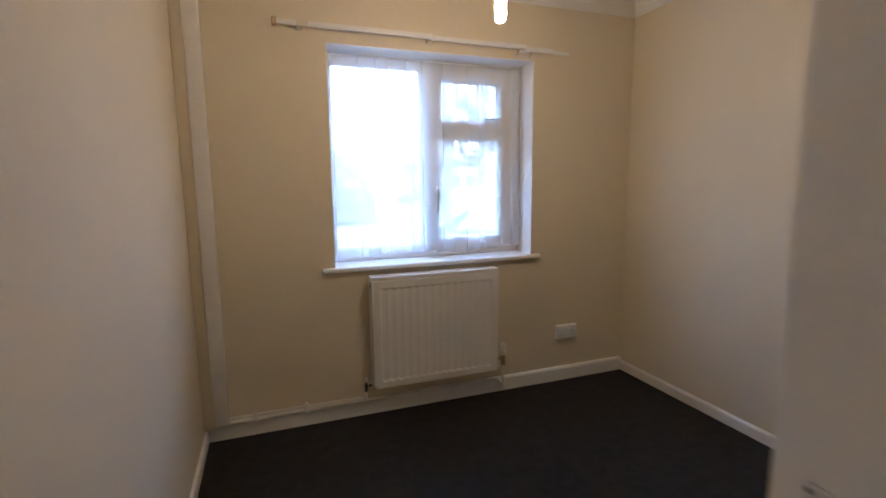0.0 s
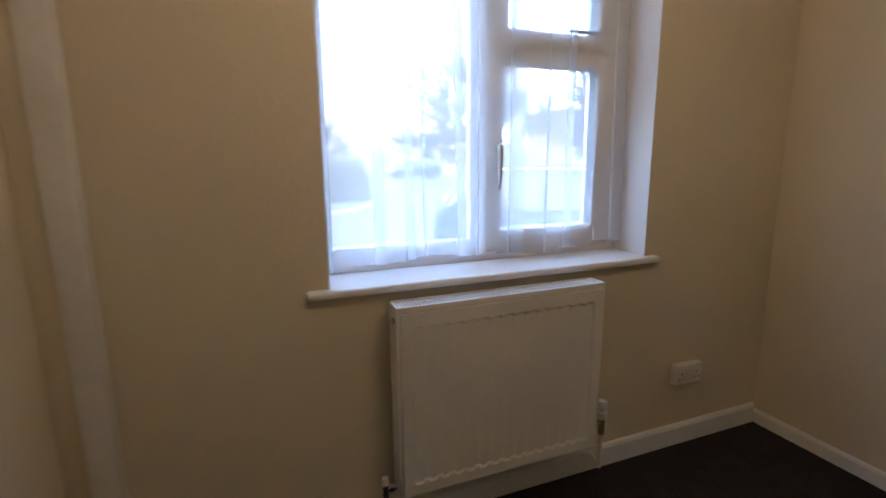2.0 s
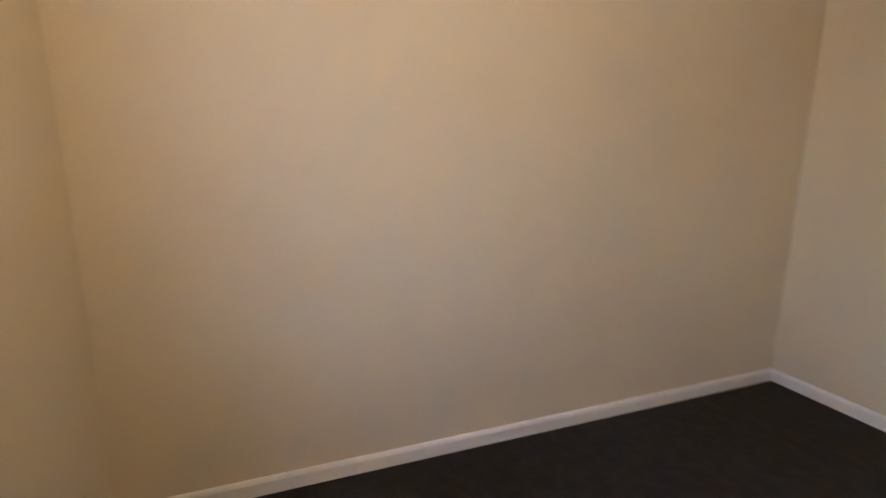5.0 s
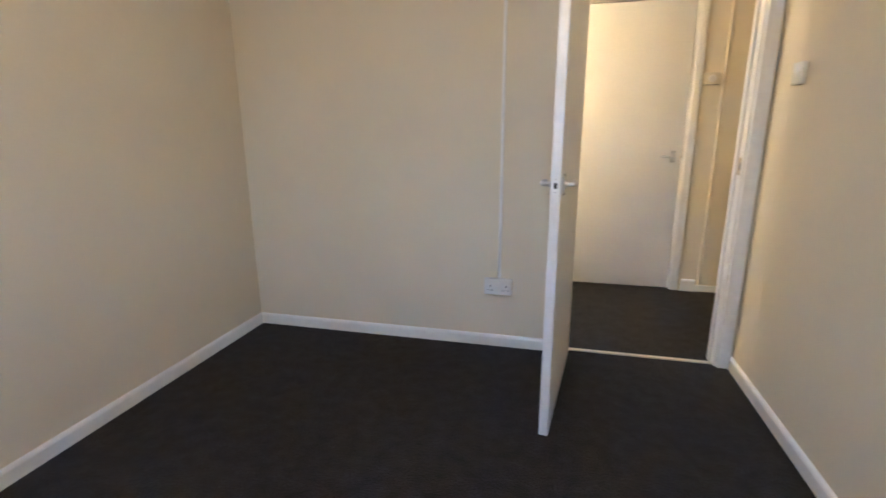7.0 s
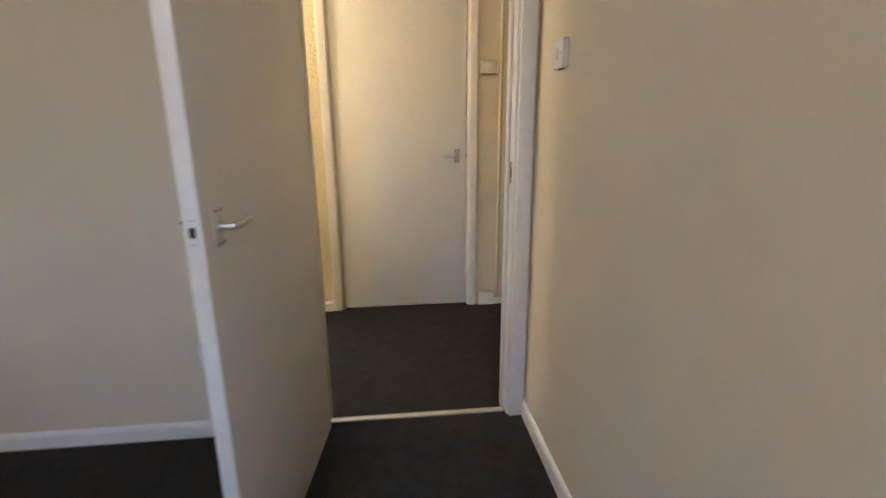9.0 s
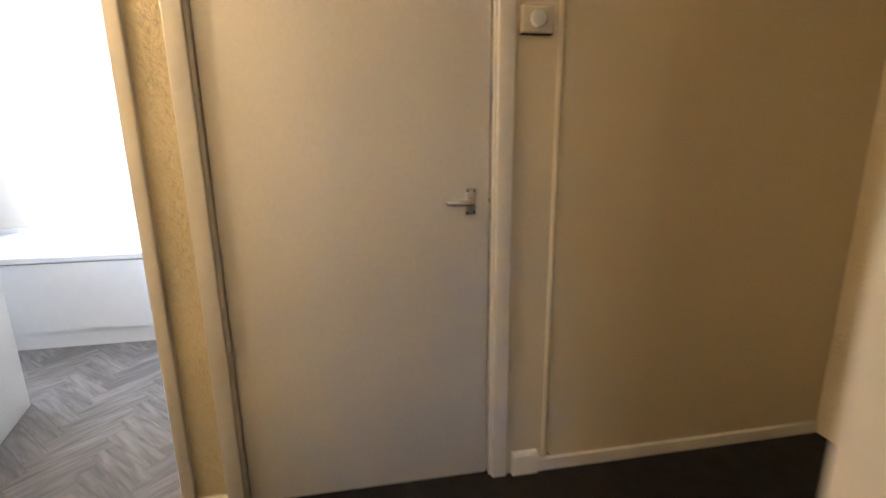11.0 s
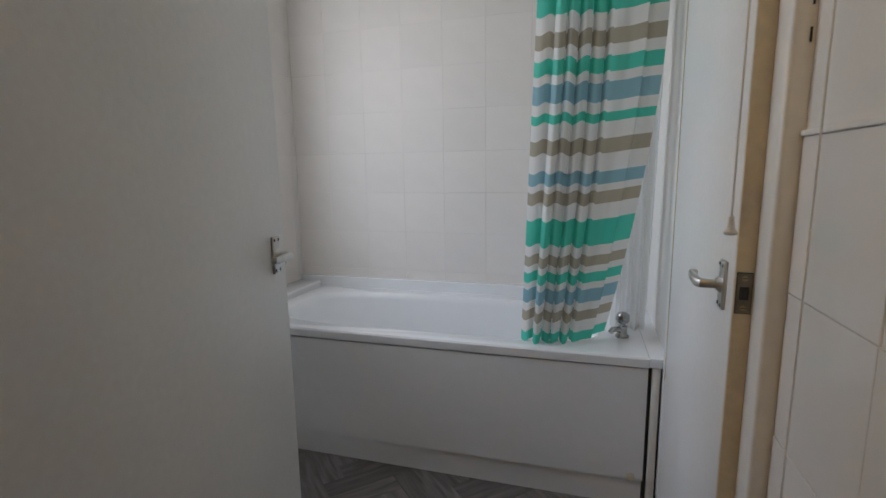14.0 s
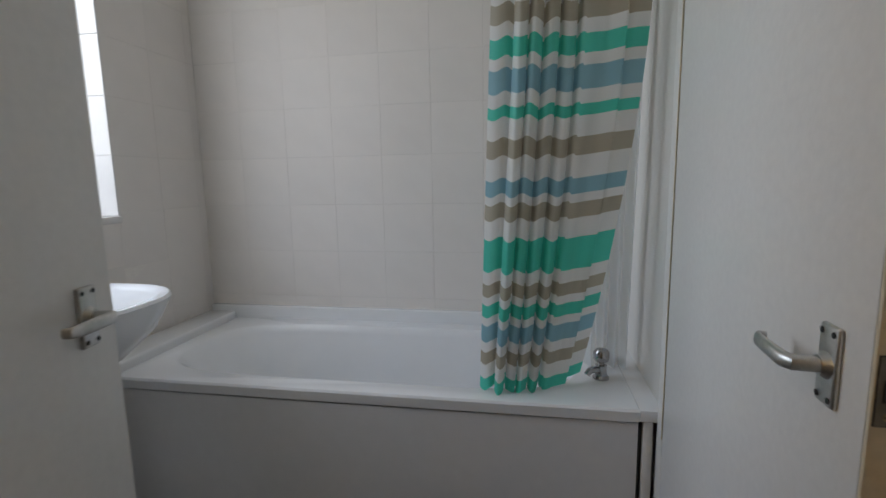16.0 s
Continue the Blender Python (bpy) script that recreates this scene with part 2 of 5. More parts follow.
M_PANEL = material("white_bath_panel", (0.74, 0.735, 0.735), 0.38, grain=30, amount=0.02, stain=2, stain_amount=0.012)
M_CARPET = material("charcoal_carpet", (0.0158, 0.0135, 0.0165), 0.95, grain=130, amount=0.9, stain=16, stain_amount=0.7, bump=0.012, bump_scale=170)
M_VINYL = wood_print("grey_wood_vinyl")
M_GLASS = glass_material("clear_glass")
M_OBSCURE = sheer_material("obscured_glass", (0.85, 0.88, 0.9), 0.25, 60)
M_NET = sheer_material("net_curtain", (0.92, 0.95, 0.98), 0.57)
M_LINER = sheer_material("shower_liner", (0.88, 0.89, 0.89), 0.2)
M_BULB = emitter("lamp_bulb", (1.0, 0.70, 0.42), 24.0)
M_HALL_GLOBE = emitter("hall_lamp_globe", (1.0, 0.72, 0.43), 4.2)
M_METALTRIM = material("aluminium_trim", (0.72, 0.68, 0.58), 0.35, 0.7, grain=60, amount=0.06, stain=10, stain_amount=0.1)
M_COPPER = material("painted_pipe", (0.78, 0.75, 0.68), 0.35, grain=60, amount=0.05, stain=12, stain_amount=0.08)
M_BEIGE_PATCH = material("yellowed_paper", (0.55, 0.40, 0.24), 0.7)

# ---------------------------------------------------------------- mesh helpers


def mesh_object(name, bm, mat, parent=None, label="", smooth=False):
    bmesh.ops.recalc_face_normals(bm, faces=bm.faces)
    data = bpy.data.meshes.new(name)
    bm.to_mesh(data)
    bm.free()
    for m in mat if isinstance(mat, (list, tuple)) else (mat,):
        data.materials.append(m)
    if smooth:
        for p in data.polygons:
            p.use_smooth = True
        data.set_sharp_from_angle(angle=radians(38))
    ob = new(name, data)
    if parent is not None:
        ob.parent = parent
    if label:
        tagged(ob, label)
    return ob


def part(name, bm, mat, parent, label="", smooth=True):
    return mesh_object(name, bm, mat, parent, label, smooth)


def thing(name, label, category, group="", kind="", at=None):
    ob = new(name)
    if at is not None:
        ob.matrix_basis = at
    return tagged(ob, label, category, group, kind)


def box(bm, x0, x1, y0, y1, z0, z1, bevel=0.0, seg=2, m=None):
    """Adds a block, with rounded edges where bevel is given."""
    r = bmesh.ops.create_cube(bm, size=1.0)
    vs = r["verts"]
    for v in vs:
        v.co = Vector(((x0 + x1) / 2 + v.co.x * (x1 - x0), (y0 + y1) / 2 + v.co.y * (y1 - y0), (z0 + z1) / 2 + v.co.z * (z1 - z0)))
    if m is not None:
        bmesh.ops.transform(bm, matrix=m, verts=vs)
    if bevel:
        edges = list({e for v in vs for e in v.link_edges})
        bmesh.ops.bevel(bm, geom=edges, offset=bevel, segments=seg, affect="EDGES", profile=0.5)
    return bm


def block(x0, x1, y0, y1, z0, z1, bevel=0.0, seg=2):
    return box(bmesh.new(), x0, x1, y0, y1, z0, z1, bevel, seg)


def rod(bm, a, b, r0, r1=None, seg=12):
    """Adds a round bar from a to b."""
    a, b = Vector(a), Vector(b)
    d = b - a
    m = Matrix.Translation((a + b) / 2) @ d.to_track_quat("Z", "Y").to_matrix().to_4x4()
    bmesh.ops.create_cone(bm, cap_ends=True, segments=seg, radius1=r0, radius2=r0 if r1 is None else r1, depth=d.length, matrix=m)
    return bm


def sweep(bm, points, sizes, seg=12, power=2.0, up=Vector((0, 0, 1))):
    """Adds a bar along points with an oval section of the half sizes given for each point."""
    rings = []
    pts = [Vector(p) for p in points]
    for i, p in enumerate(pts):
        d = (pts[min(i + 1, len(pts) - 1)] - pts[max(i - 1, 0)]).normalized()
        side = d.cross(up).normalized() if abs(d.dot(up)) < 0.98 else Vector((1, 0, 0))
        over = side.cross(d).normalized()
        w, h = sizes[i]
        ring = []
        for k in range(seg):
            a = 2 * math.pi * k / seg
            c, s = math.cos(a), math.sin(a)
            ring.append(bm.verts.new(p + side * (w * math.copysign(abs(c) ** (2 / power), c)) + over * (h * math.copysign(abs(s) ** (2 / power), s))))
        rings.append(ring)
    for r0, r1 in zip(rings, rings[1:]):
        for k in range(seg):
            bm.faces.new((r0[k], r0[(k + 1) % seg], r1[(k + 1) % seg], r1[k]))
    bm.faces.new(rings[0][::-1])
    bm.faces.new(rings[-1])
    return bm


def lathe(bm, profile, centre=(0, 0, 0), seg=24):
    """Adds a turned shape; profile is pairs of radius and height."""
    rings = []
    for r, z in profile:
        rings.append([bm.verts.new((centre[0] + r * math.cos(2 * math.pi * k / seg), centre[1] + r * math.sin(2 * math.pi * k / seg), centre[2] + z)) for k in range(seg)])
    for r0, r1 in zip(rings, rings[1:]):
        for k in range(seg):
            bm.faces.new((r0[k], r0[(k + 1) % seg], r1[(k + 1) % seg], r1[k]))
    bm.faces.new(rings[0][::-1])
    bm.faces.new(rings[-1])
    return bm


def profile_strip(bm, profile, a, b, out, mitre_a=0.0, mitre_b=0.0):
    """Adds a moulding from a to b along the floor or wall; profile is pairs (out from the wall, up)."""
    a, b, out = Vector(a), Vector(b), Vector(out)
    along = (b - a).normalized()
    ends = []
    for p, mt in ((a, mitre_a), (b, mitre_b)):
        ends.append([bm.verts.new(p + out * o + Vector((0, 0, u)) + along * (mt * o)) for o, u in profile])
    n = len(profile)
    for k in range(n):
        bm.faces.new((ends[0][k], ends[0][(k + 1) % n], ends[1][(k + 1) % n], ends[1][k]))
    bm.faces.new(ends[0][::-1])
    bm.faces.new(ends[1])
    return bm


def wall(name, axis, at0, at1, u0, u1, z0, z1, openings, mat, label):
    """A wall with openings (u0, u1, z0, z1) that go through it. axis: the axis that it runs along."""
    bm = bmesh.new()
    us = sorted({u0, u1, *[o[0] for o in openings], *[o[1] for o in openings]})
    zs = sorted({z0, z1, *[o[2] for o in openings], *[o[3] for o in openings]})
    cells = {}

    def solid(i, j):
        if not (0 <= i < len(us) - 1 and 0 <= j < len(zs) - 1):
            return False
        u, z = (us[i] + us[i + 1]) / 2, (zs[j] + zs[j + 1]) / 2
        return not any(o[0] < u < o[1] and o[2] < z < o[3] for o in openings)

    def v(u, d, z):
        key = (round(u, 5), round(d, 5), round(z, 5))
        if key not in cells:
            cells[key] = bm.verts.new((u, d, z) if axis == "x" else (d, u, z))
        return cells[key]

    for i in range(len(us) - 1):
        for j in range(len(zs) - 1):
            if not solid(i, j):
                continue
            a, b, c, d = us[i], us[i + 1], zs[j], zs[j + 1]
            for t in (at0, at1):
                bm.faces.new((v(a, t, c), v(b, t, c), v(b, t, d), v(a, t, d)))
            if not solid(i - 1, j):
                bm.faces.new((v(a, at0, c), v(a, at1, c), v(a, at1, d), v(a, at0, d)))
            if not solid(i + 1, j):
                bm.faces.new((v(b, at0, c), v(b, at1, c), v(b, at1, d), v(b, at0, d)))
            if not solid(i, j - 1):
                bm.faces.new((v(a, at0, c), v(b, at0, c), v(b, at1, c), v(a, at1, c)))
            if not solid(i, j + 1):
                bm.faces.new((v(a, at0, d), v(b, at0, d), v(b, at1, d), v(a, at1, d)))
    return tagged(mesh_object(name, bm, mat), label, "wall", kind="structure")


# ---------------------------------------------------------------- plan
W, L, H = 2.64, 3.03, 2.42          # bedroom
TS = 0.12                           # wall between bedroom and hall
HY = -1.24                          # hall's far wall
BX0, BX1, BY0, BY1 = 1.024, 2.78, -1.34, -3.40   # bathroom
WX0, WX1, WZ0, WZ1 = 0.69, 1.905, 0.862, 2.025   # bedroom window opening
GROUND = -0.42
RIM = 0.545                         # rim of the bath

# ---------------------------------------------------------------- setting: floors, walls, ceilings
tagged(mesh_object("floor_bedroom", block(0, W, -0.03, L, -0.12, 0), M_CARPET), "dark charcoal fitted carpet of the bedroom", "floor", kind="structure")
tagged(mesh_object("floor_hall", block(-1.3, 2.2, HY - 0.02, -0.035, -0.12, 0), M_CARPET), "dark charcoal fitted carpet of the hall", "floor", kind="structure")
floor_bath = tagged(mesh_object("floor_bathroom", block(0.9, 2.9, BY1 - 0.1, HY - 0.02, -0.12, -0.004), M_DARK), "grey herringbone wood-effect vinyl floor", "floor", kind="structure")
tagged(mesh_object("ceiling_bedroom", block(-0.1, W + 0.1, -0.05, L + 0.1, H, H + 0.1), M_CEIL), "white painted bedroom ceiling", "ceiling", kind="structure")
tagged(mesh_object("ceiling_hall", block(-1.3, 2.2, -3.6, -0.06, H, H + 0.1), M_CEIL), "white painted hall ceiling", "ceiling", kind="structure")
tagged(mesh_object("ceiling_bathroom", block(2.2, 3.1, -3.6, -0.06, H, H + 0.1), M_CEIL), "white painted bathroom ceiling", "ceiling", kind="structure")

wall("wall_north", "x", L, L + 0.30, -0.15, W + 0.15, GROUND, H + 0.1, [(WX0, WX1, WZ0, WZ1)], M_CREAM, "cream painted wall with a wide window over a radiator")
wall("wall_west", "y", -0.15, 0, 0, L, -0.1, H + 0.1, [], M_CREAM, "plain cream painted wall beside the bedroom door")
wall("wall_east", "y", W, W + 0.15, 0, L, -0.1, H + 0.1, [], M_CREAM, "plain cream painted bedroom wall")
wall("wall_south", "x", -TS + 0.003, 0, -0.15, W + 0.15, -0.1, H + 0.1, [(0.045, 0.829, -0.2, 2.03)], M_CREAM, "cream painted wall with the bedroom doorway")
wall("wall_hall_north", "x", -TS, -TS + 0.003, -1.3, 2.2, -0.1, H, [(0.045, 0.829, -0.2, 2.03)], M_HALL, "yellow textured wallpaper on the hall side")
wall("wall_hall_south", "x", HY - 0.097, HY, -1.3, 2.2, -0.1, H, [(0.02, 0.874, -0.2, 2.025), (0.9965, 1.80, -0.2, 2.03)], M_HALL, "yellow textured wallpaper between two white doorways")
wall("wall_bathroom_north", "x", HY - 0.10, HY - 0.097, 0.92, 2.9, -0.1, H, [(0.9965, 1.80, -0.2, 2.03)], M_WHITE_WALL, "white painted bathroom wall round the doorway")
wall("wall_hall_lining", "x", HY, HY + 0.003, -1.298, 0.0, 0.0, H - 0.002, [], M_CREAM, "smooth pale cream wall beside the closed hall door")
wall("wall_hall_west", "y", -1.4, -1.3, -1.5, 0, -0.1, H, [], M_HALL, "yellow papered end wall of the hall")
wall("wall_hall_east", "y", 2.2, 2.3, -1.24, -0.1, -0.1, H, [], M_HALL, "yellow papered far end wall of the hall")
wall("wall_bathroom_south", "x", BY1 - 0.15, BY1 - 0.0019, 0.85, 3.1, -0.1, H, [], M_GROUT, "grouted bathroom wall behind the bath")
wall("wall_bathroom_east", "y", BX1 + 0.0019, BX1 + 0.30, BY1 - 0.1, BY0, -0.1, H, [(-2.94, -1.75, 1.035, 2.20)], M_GROUT, "grouted outer bathroom wall with a window")
wall("wall_bathroom_west", "y", BX0 - 0.10, BX0 - 0.0035, BY1 - 0.1, HY - 0.1, -0.1, H, [(-2.665, -1.925, -0.2, 2.03)], M_WHITE_WALL, "white painted bathroom wall with a cupboard doorway")
wall("cupboard_back", "y", 0.35, 0.45, -2.8, -1.75, -0.1, H, [], M_WHITE_WALL, "plain back of the bathroom cupboard")
wall("cupboard_side_south", "x", -2.76, -2.70, 0.4, BX0 - 0.10, -0.1, H, [], M_WHITE_WALL, "plain side of the bathroom cupboard")
wall("cupboard_side_north", "x", -1.89, -1.83, 0.4, BX0 - 0.10, -0.1, H, [], M_WHITE_WALL, "plain side of the bathroom cupboard")

wall("store_back", "x", -1.80, -1.74, -0.25, 0.93, -0.1, H, [], M_WHITE_WALL, "plain back wall behind the closed door")
wall("store_side_west", "y", -0.25, -0.2, -1.74, HY - 0.097, -0.1, H, [], M_WHITE_WALL, "plain side wall behind the closed door")
tagged(mesh_object("floor_store", block(-0.25, 0.93, -1.78, HY - 0.02, -0.12, 0), M_CARPET), "dark carpet running under the closed door", "floor", kind="structure")

SKIRT = [(0, 0), (0.015, 0), (0.015, 0.050), (0.011, 0.059), (0.005, 0.064), (0, 0.064)]


def skirting(label, runs, profile=SKIRT):
    bm = bmesh.new()
    for a, b, out, ma, mb in runs:
        profile_strip(bm, profile, a, b, out, ma, mb)
    return tagged(mesh_object("baseboard", bm, M_GLOSS), label, "skirting board", kind="structure")


skirting("white gloss skirting board under the window", [((0, L, 0), (W, L, 0), (0, -1, 0), 1, -1)], [(0, 0), (0.018, 0), (0.018, 0.078), (0.012, 0.09), (0, 0.092)])
skirting("white gloss skirting board along a cream wall", [((W, L, 0), (W, 0, 0), (-1, 0, 0), 1, -1)])
skirting("white gloss skirting board behind the open door", [((W, 0, 0), (0.868, 0, 0), (0, 1, 0), 1, 0)])
skirting("white gloss skirting board with chipped carpet edge", [((0, 0.0, 0), (0, L, 0), (1, 0, 0), 0, -1)])
skirting("small white skirting piece between two door frames", [((0.908, HY, 0), (0.992, HY, 0), (0, 1, 0), 0, 0)])
skirting("white skirting block beside the closed door", [((-0.125, HY, 0), (-0.032, HY, 0), (0, 1, 0), 0, 0)], [(0, 0), (0.02, 0), (0.02, 0.075), (0.014, 0.085), (0, 0.088)])
skirting("low white skirting board of the hall", [((-1.3, HY, 0), (-0.127, HY, 0), (0, 1, 0), 0, 0)], [(0, 0), (0.012, 0), (0.012, 0.045), (0, 0.05)])

bm = bmesh.new()
COVE = [(0, -0.08), (0.006, -0.08), (0.012, -0.07), (0.028, -0.04), (0.052, -0.018), (0.074, -0.01), (0.082, -0.004), (0.082, 0), (0, 0)]
for a, b, out in (((0, L, H), (W, L, H), (0, -1, 0)), ((W, L, H), (W, 0, H), (-1, 0, 0)), ((W, 0, H), (0, 0, H), (0, 1, 0)), ((0, 0, H), (0, L, H), (1, 0, 0))):
    profile_strip(bm, COVE, a, b, out, 1, -1)
tagged(mesh_object("trim_coving", bm, M_CEIL), "white plaster coving round the bedroom ceiling", "coving", kind="structure")


def door_frame(name, label, x0, x1, y0, y1, top, face=True, back=True, width=0.058, rebate=0.5, set_back=0.008):
    """Lining, stop and architraves of a doorway in a wall along x, between the clear sides x0 and x1."""
    root = tagged(new(name), label, "door frame", kind="structure")
    t = 0.028
    for s, (a, b) in (("jamb", (x0 - t, x0)), ("jamb", (x1, x1 + t))):
        part(s, block(a, b, y0, y1, 0, top + t, 0.002), M_GLOSS, root)
    part("head", block(x0, x1, y0, y1, top, top + t, 0.002), M_GLOSS, root)
    ym = y0 + (y1 - y0) * rebate
    for a, b in ((x0, x0 + 0.012), (x1 - 0.012, x1))[0 if set_back > 0 else 1:]:
        part("door_stop", block(a, b, ym - 0.015, ym + 0.015, 0, top, 0.002), M_GLOSS, root)
    for use, y, d in ((face, y1, 1), (back, y0, -1)):
        if not use:
            continue
        for a, b in ((x0 - set_back - width, x0 - set_back), (x1 + set_back, x1 + set_back + width)):
            part("architrave", block(a, b, min(y, y + d * 0.017), max(y, y + d * 0.017), 0, top + 0.008 + width, 0.005, 3), M_GLOSS, root)
        part("architrave", block(x0 - set_back, x1 + set_back, min(y, y + d * 0.017), max(y, y + d * 0.017), top + 0.008, top + 0.008 + width, 0.005, 3), M_GLOSS, root)
    return root


frame_1 = door_frame("door_frame_1", "white gloss bedroom door frame with worn latch keep", 0.075, 0.801, -TS, 0.0, 2.0, rebate=0.42)
frame_2 = door_frame("door_frame_2", "white gloss frame round a closed door", 0.048, 0.846, HY - 0.10, HY, 1.995, back=False, rebate=0.25, width=0.052)
frame_3 = door_frame("door_frame_3", "white gloss bathroom door frame in papered wall", 1.0245, 1.782, HY - 0.10, HY, 2.0, rebate=0.4, width=0.038, back=False, set_back=-0.0115)
part("strike_plate", block(0.075, 0.0765, -0.05, -0.025, 0.95, 1.03), M_BRASS, frame_1, "tarnished brass latch keep")
part("worn_notch", block(0.070, 0.0772, -0.036, -0.024, 0.975, 1.005), M_DARK, frame_1, "dark worn recess in the keep")

# cupboard doorway in the bathroom's west wall
fr4 = tagged(new("door_frame_4"), "cream-stained frame of the bathroom cupboard", "door frame", kind="structure")
for a, b in ((-2.665, -2.64), (-1.95, -1.925)):
    part("jamb", block(BX0 - 0.10, BX0 + 0.004, a, b, 0, 2.03, 0.002), M_GLOSS, fr4)
part("head", block(BX0 - 0.10, BX0 + 0.004, -2.64, -1.95, 2.0, 2.03, 0.002), M_GLOSS, fr4)
for a, b, d in ((-2.70, -2.648, 0.016), (-1.942, -1.886, 0.024)):
    part("architrave", block(BX0 - 0.008, BX0 + d, a, b, 0, 2.07, 0.006, 3), M_GLOSS, fr4)
part("paint_bead", block(BX0 + 0.0155, BX0 + 0.0185, -2.6515, -2.6465, RIM - 0.04, 2.01, 0.001), M_EDGE, fr4, "yellowed bead along the frame")
for k in range(7):
    part("open_joint", block(BX0 + 0.001, BX0 + 0.0028, -1.887, -1.8835, 1.30 + 0.045 * k, 1.318 + 0.045 * k + 0.012 * (k % 3)), M_DARK, fr4, "dark open joint")
part("architrave", block(BX0 - 0.008, BX0 + 0.016, -2.70, -1.886, 2.012, 2.07, 0.006, 3), M_GLOSS, fr4)

tagged(mesh_object("trim_threshold_bedroom", block(0.078, 0.798, -0.046, -0.022, -0.002, 0.006, 0.002), M_METALTRIM), "pale metal carpet threshold strip", "threshold", kind="structure")
tagged(mesh_object("trim_threshold_bathroom", block(1.026, 1.778, HY - 0.045, HY - 0.008, -0.004, 0.007, 0.003), M_METALTRIM), "pale metal threshold strip to the bathroom", "threshold", kind="structure")

# ---------------------------------------------------------------- door furniture and doors


def lever_handle(parent, m, flip=1):
    """An aluminium lever on a screwed backplate. Local x points out of the door, y along the lever."""
    plate = bmesh.new()
    box(plate, 0, 0.008, -0.021, 0.021, -0.052, 0.052, 0.0035, 3)
    for v in plate.verts:
        c = abs(v.co.z) / 0.052
        v.co.x *= 1.0 + 0.25 * (1 - c)
        v.co.y *= 1.0 - 0.12 * max(0, c - 0.6)
    boss = lathe(bmesh.new(), [(0.019, 0.006), (0.0175, 0.010), (0.0135, 0.014), (0.0125, 0.017)], seg=20)
    bmesh.ops.rotate(boss, cent=(0, 0, 0), matrix=Matrix.Rotation(radians(90), 3, "Y"), verts=boss.verts)
    lever = bmesh.new()
    y = flip
    sweep(lever, [(0.014, 0, 0), (0.03, 0, 0), (0.043, 0.002 * y, 0), (0.049, 0.012 * y, 0), (0.051, 0.03 * y, 0.001), (0.052, 0.06 * y, 0.002), (0.051, 0.088 * y, 0.002), (0.046, 0.098 * y, 0.002), (0.036, 0.101 * y, 0.002)],
          [(0.0095, 0.0095), (0.0095, 0.0095), (0.010, 0.010), (0.009, 0.0105), (0.0075, 0.0105), (0.006, 0.0105), (0.005, 0.010), (0.0045, 0.009), (0.004, 0.008)], 14, 2.6)
    root = part("handle", plate, M_ALU, parent, "worn aluminium lever handle")
    root.matrix_basis = m @ Matrix.Scale(0.78, 4)
    part("boss", boss, M_ALU, root)
    part("lever", lever, M_ALU, root)
    for sy in (-0.013, 0.013):
        for sz in (-0.042, 0.042):
            s = lathe(bmesh.new(), [(0.0042, 0.007), (0.0042, 0.0092), (0.002, 0.0098)], seg=10)
            bmesh.ops.rotate(s, cent=(0, 0, 0), matrix=Matrix.Rotation(radians(90), 3, "Y"), verts=s.verts)
            bmesh.ops.translate(s, vec=(0, sy, sz), verts=s.verts)
            part("screw", s, M_DARK, root)
    return root


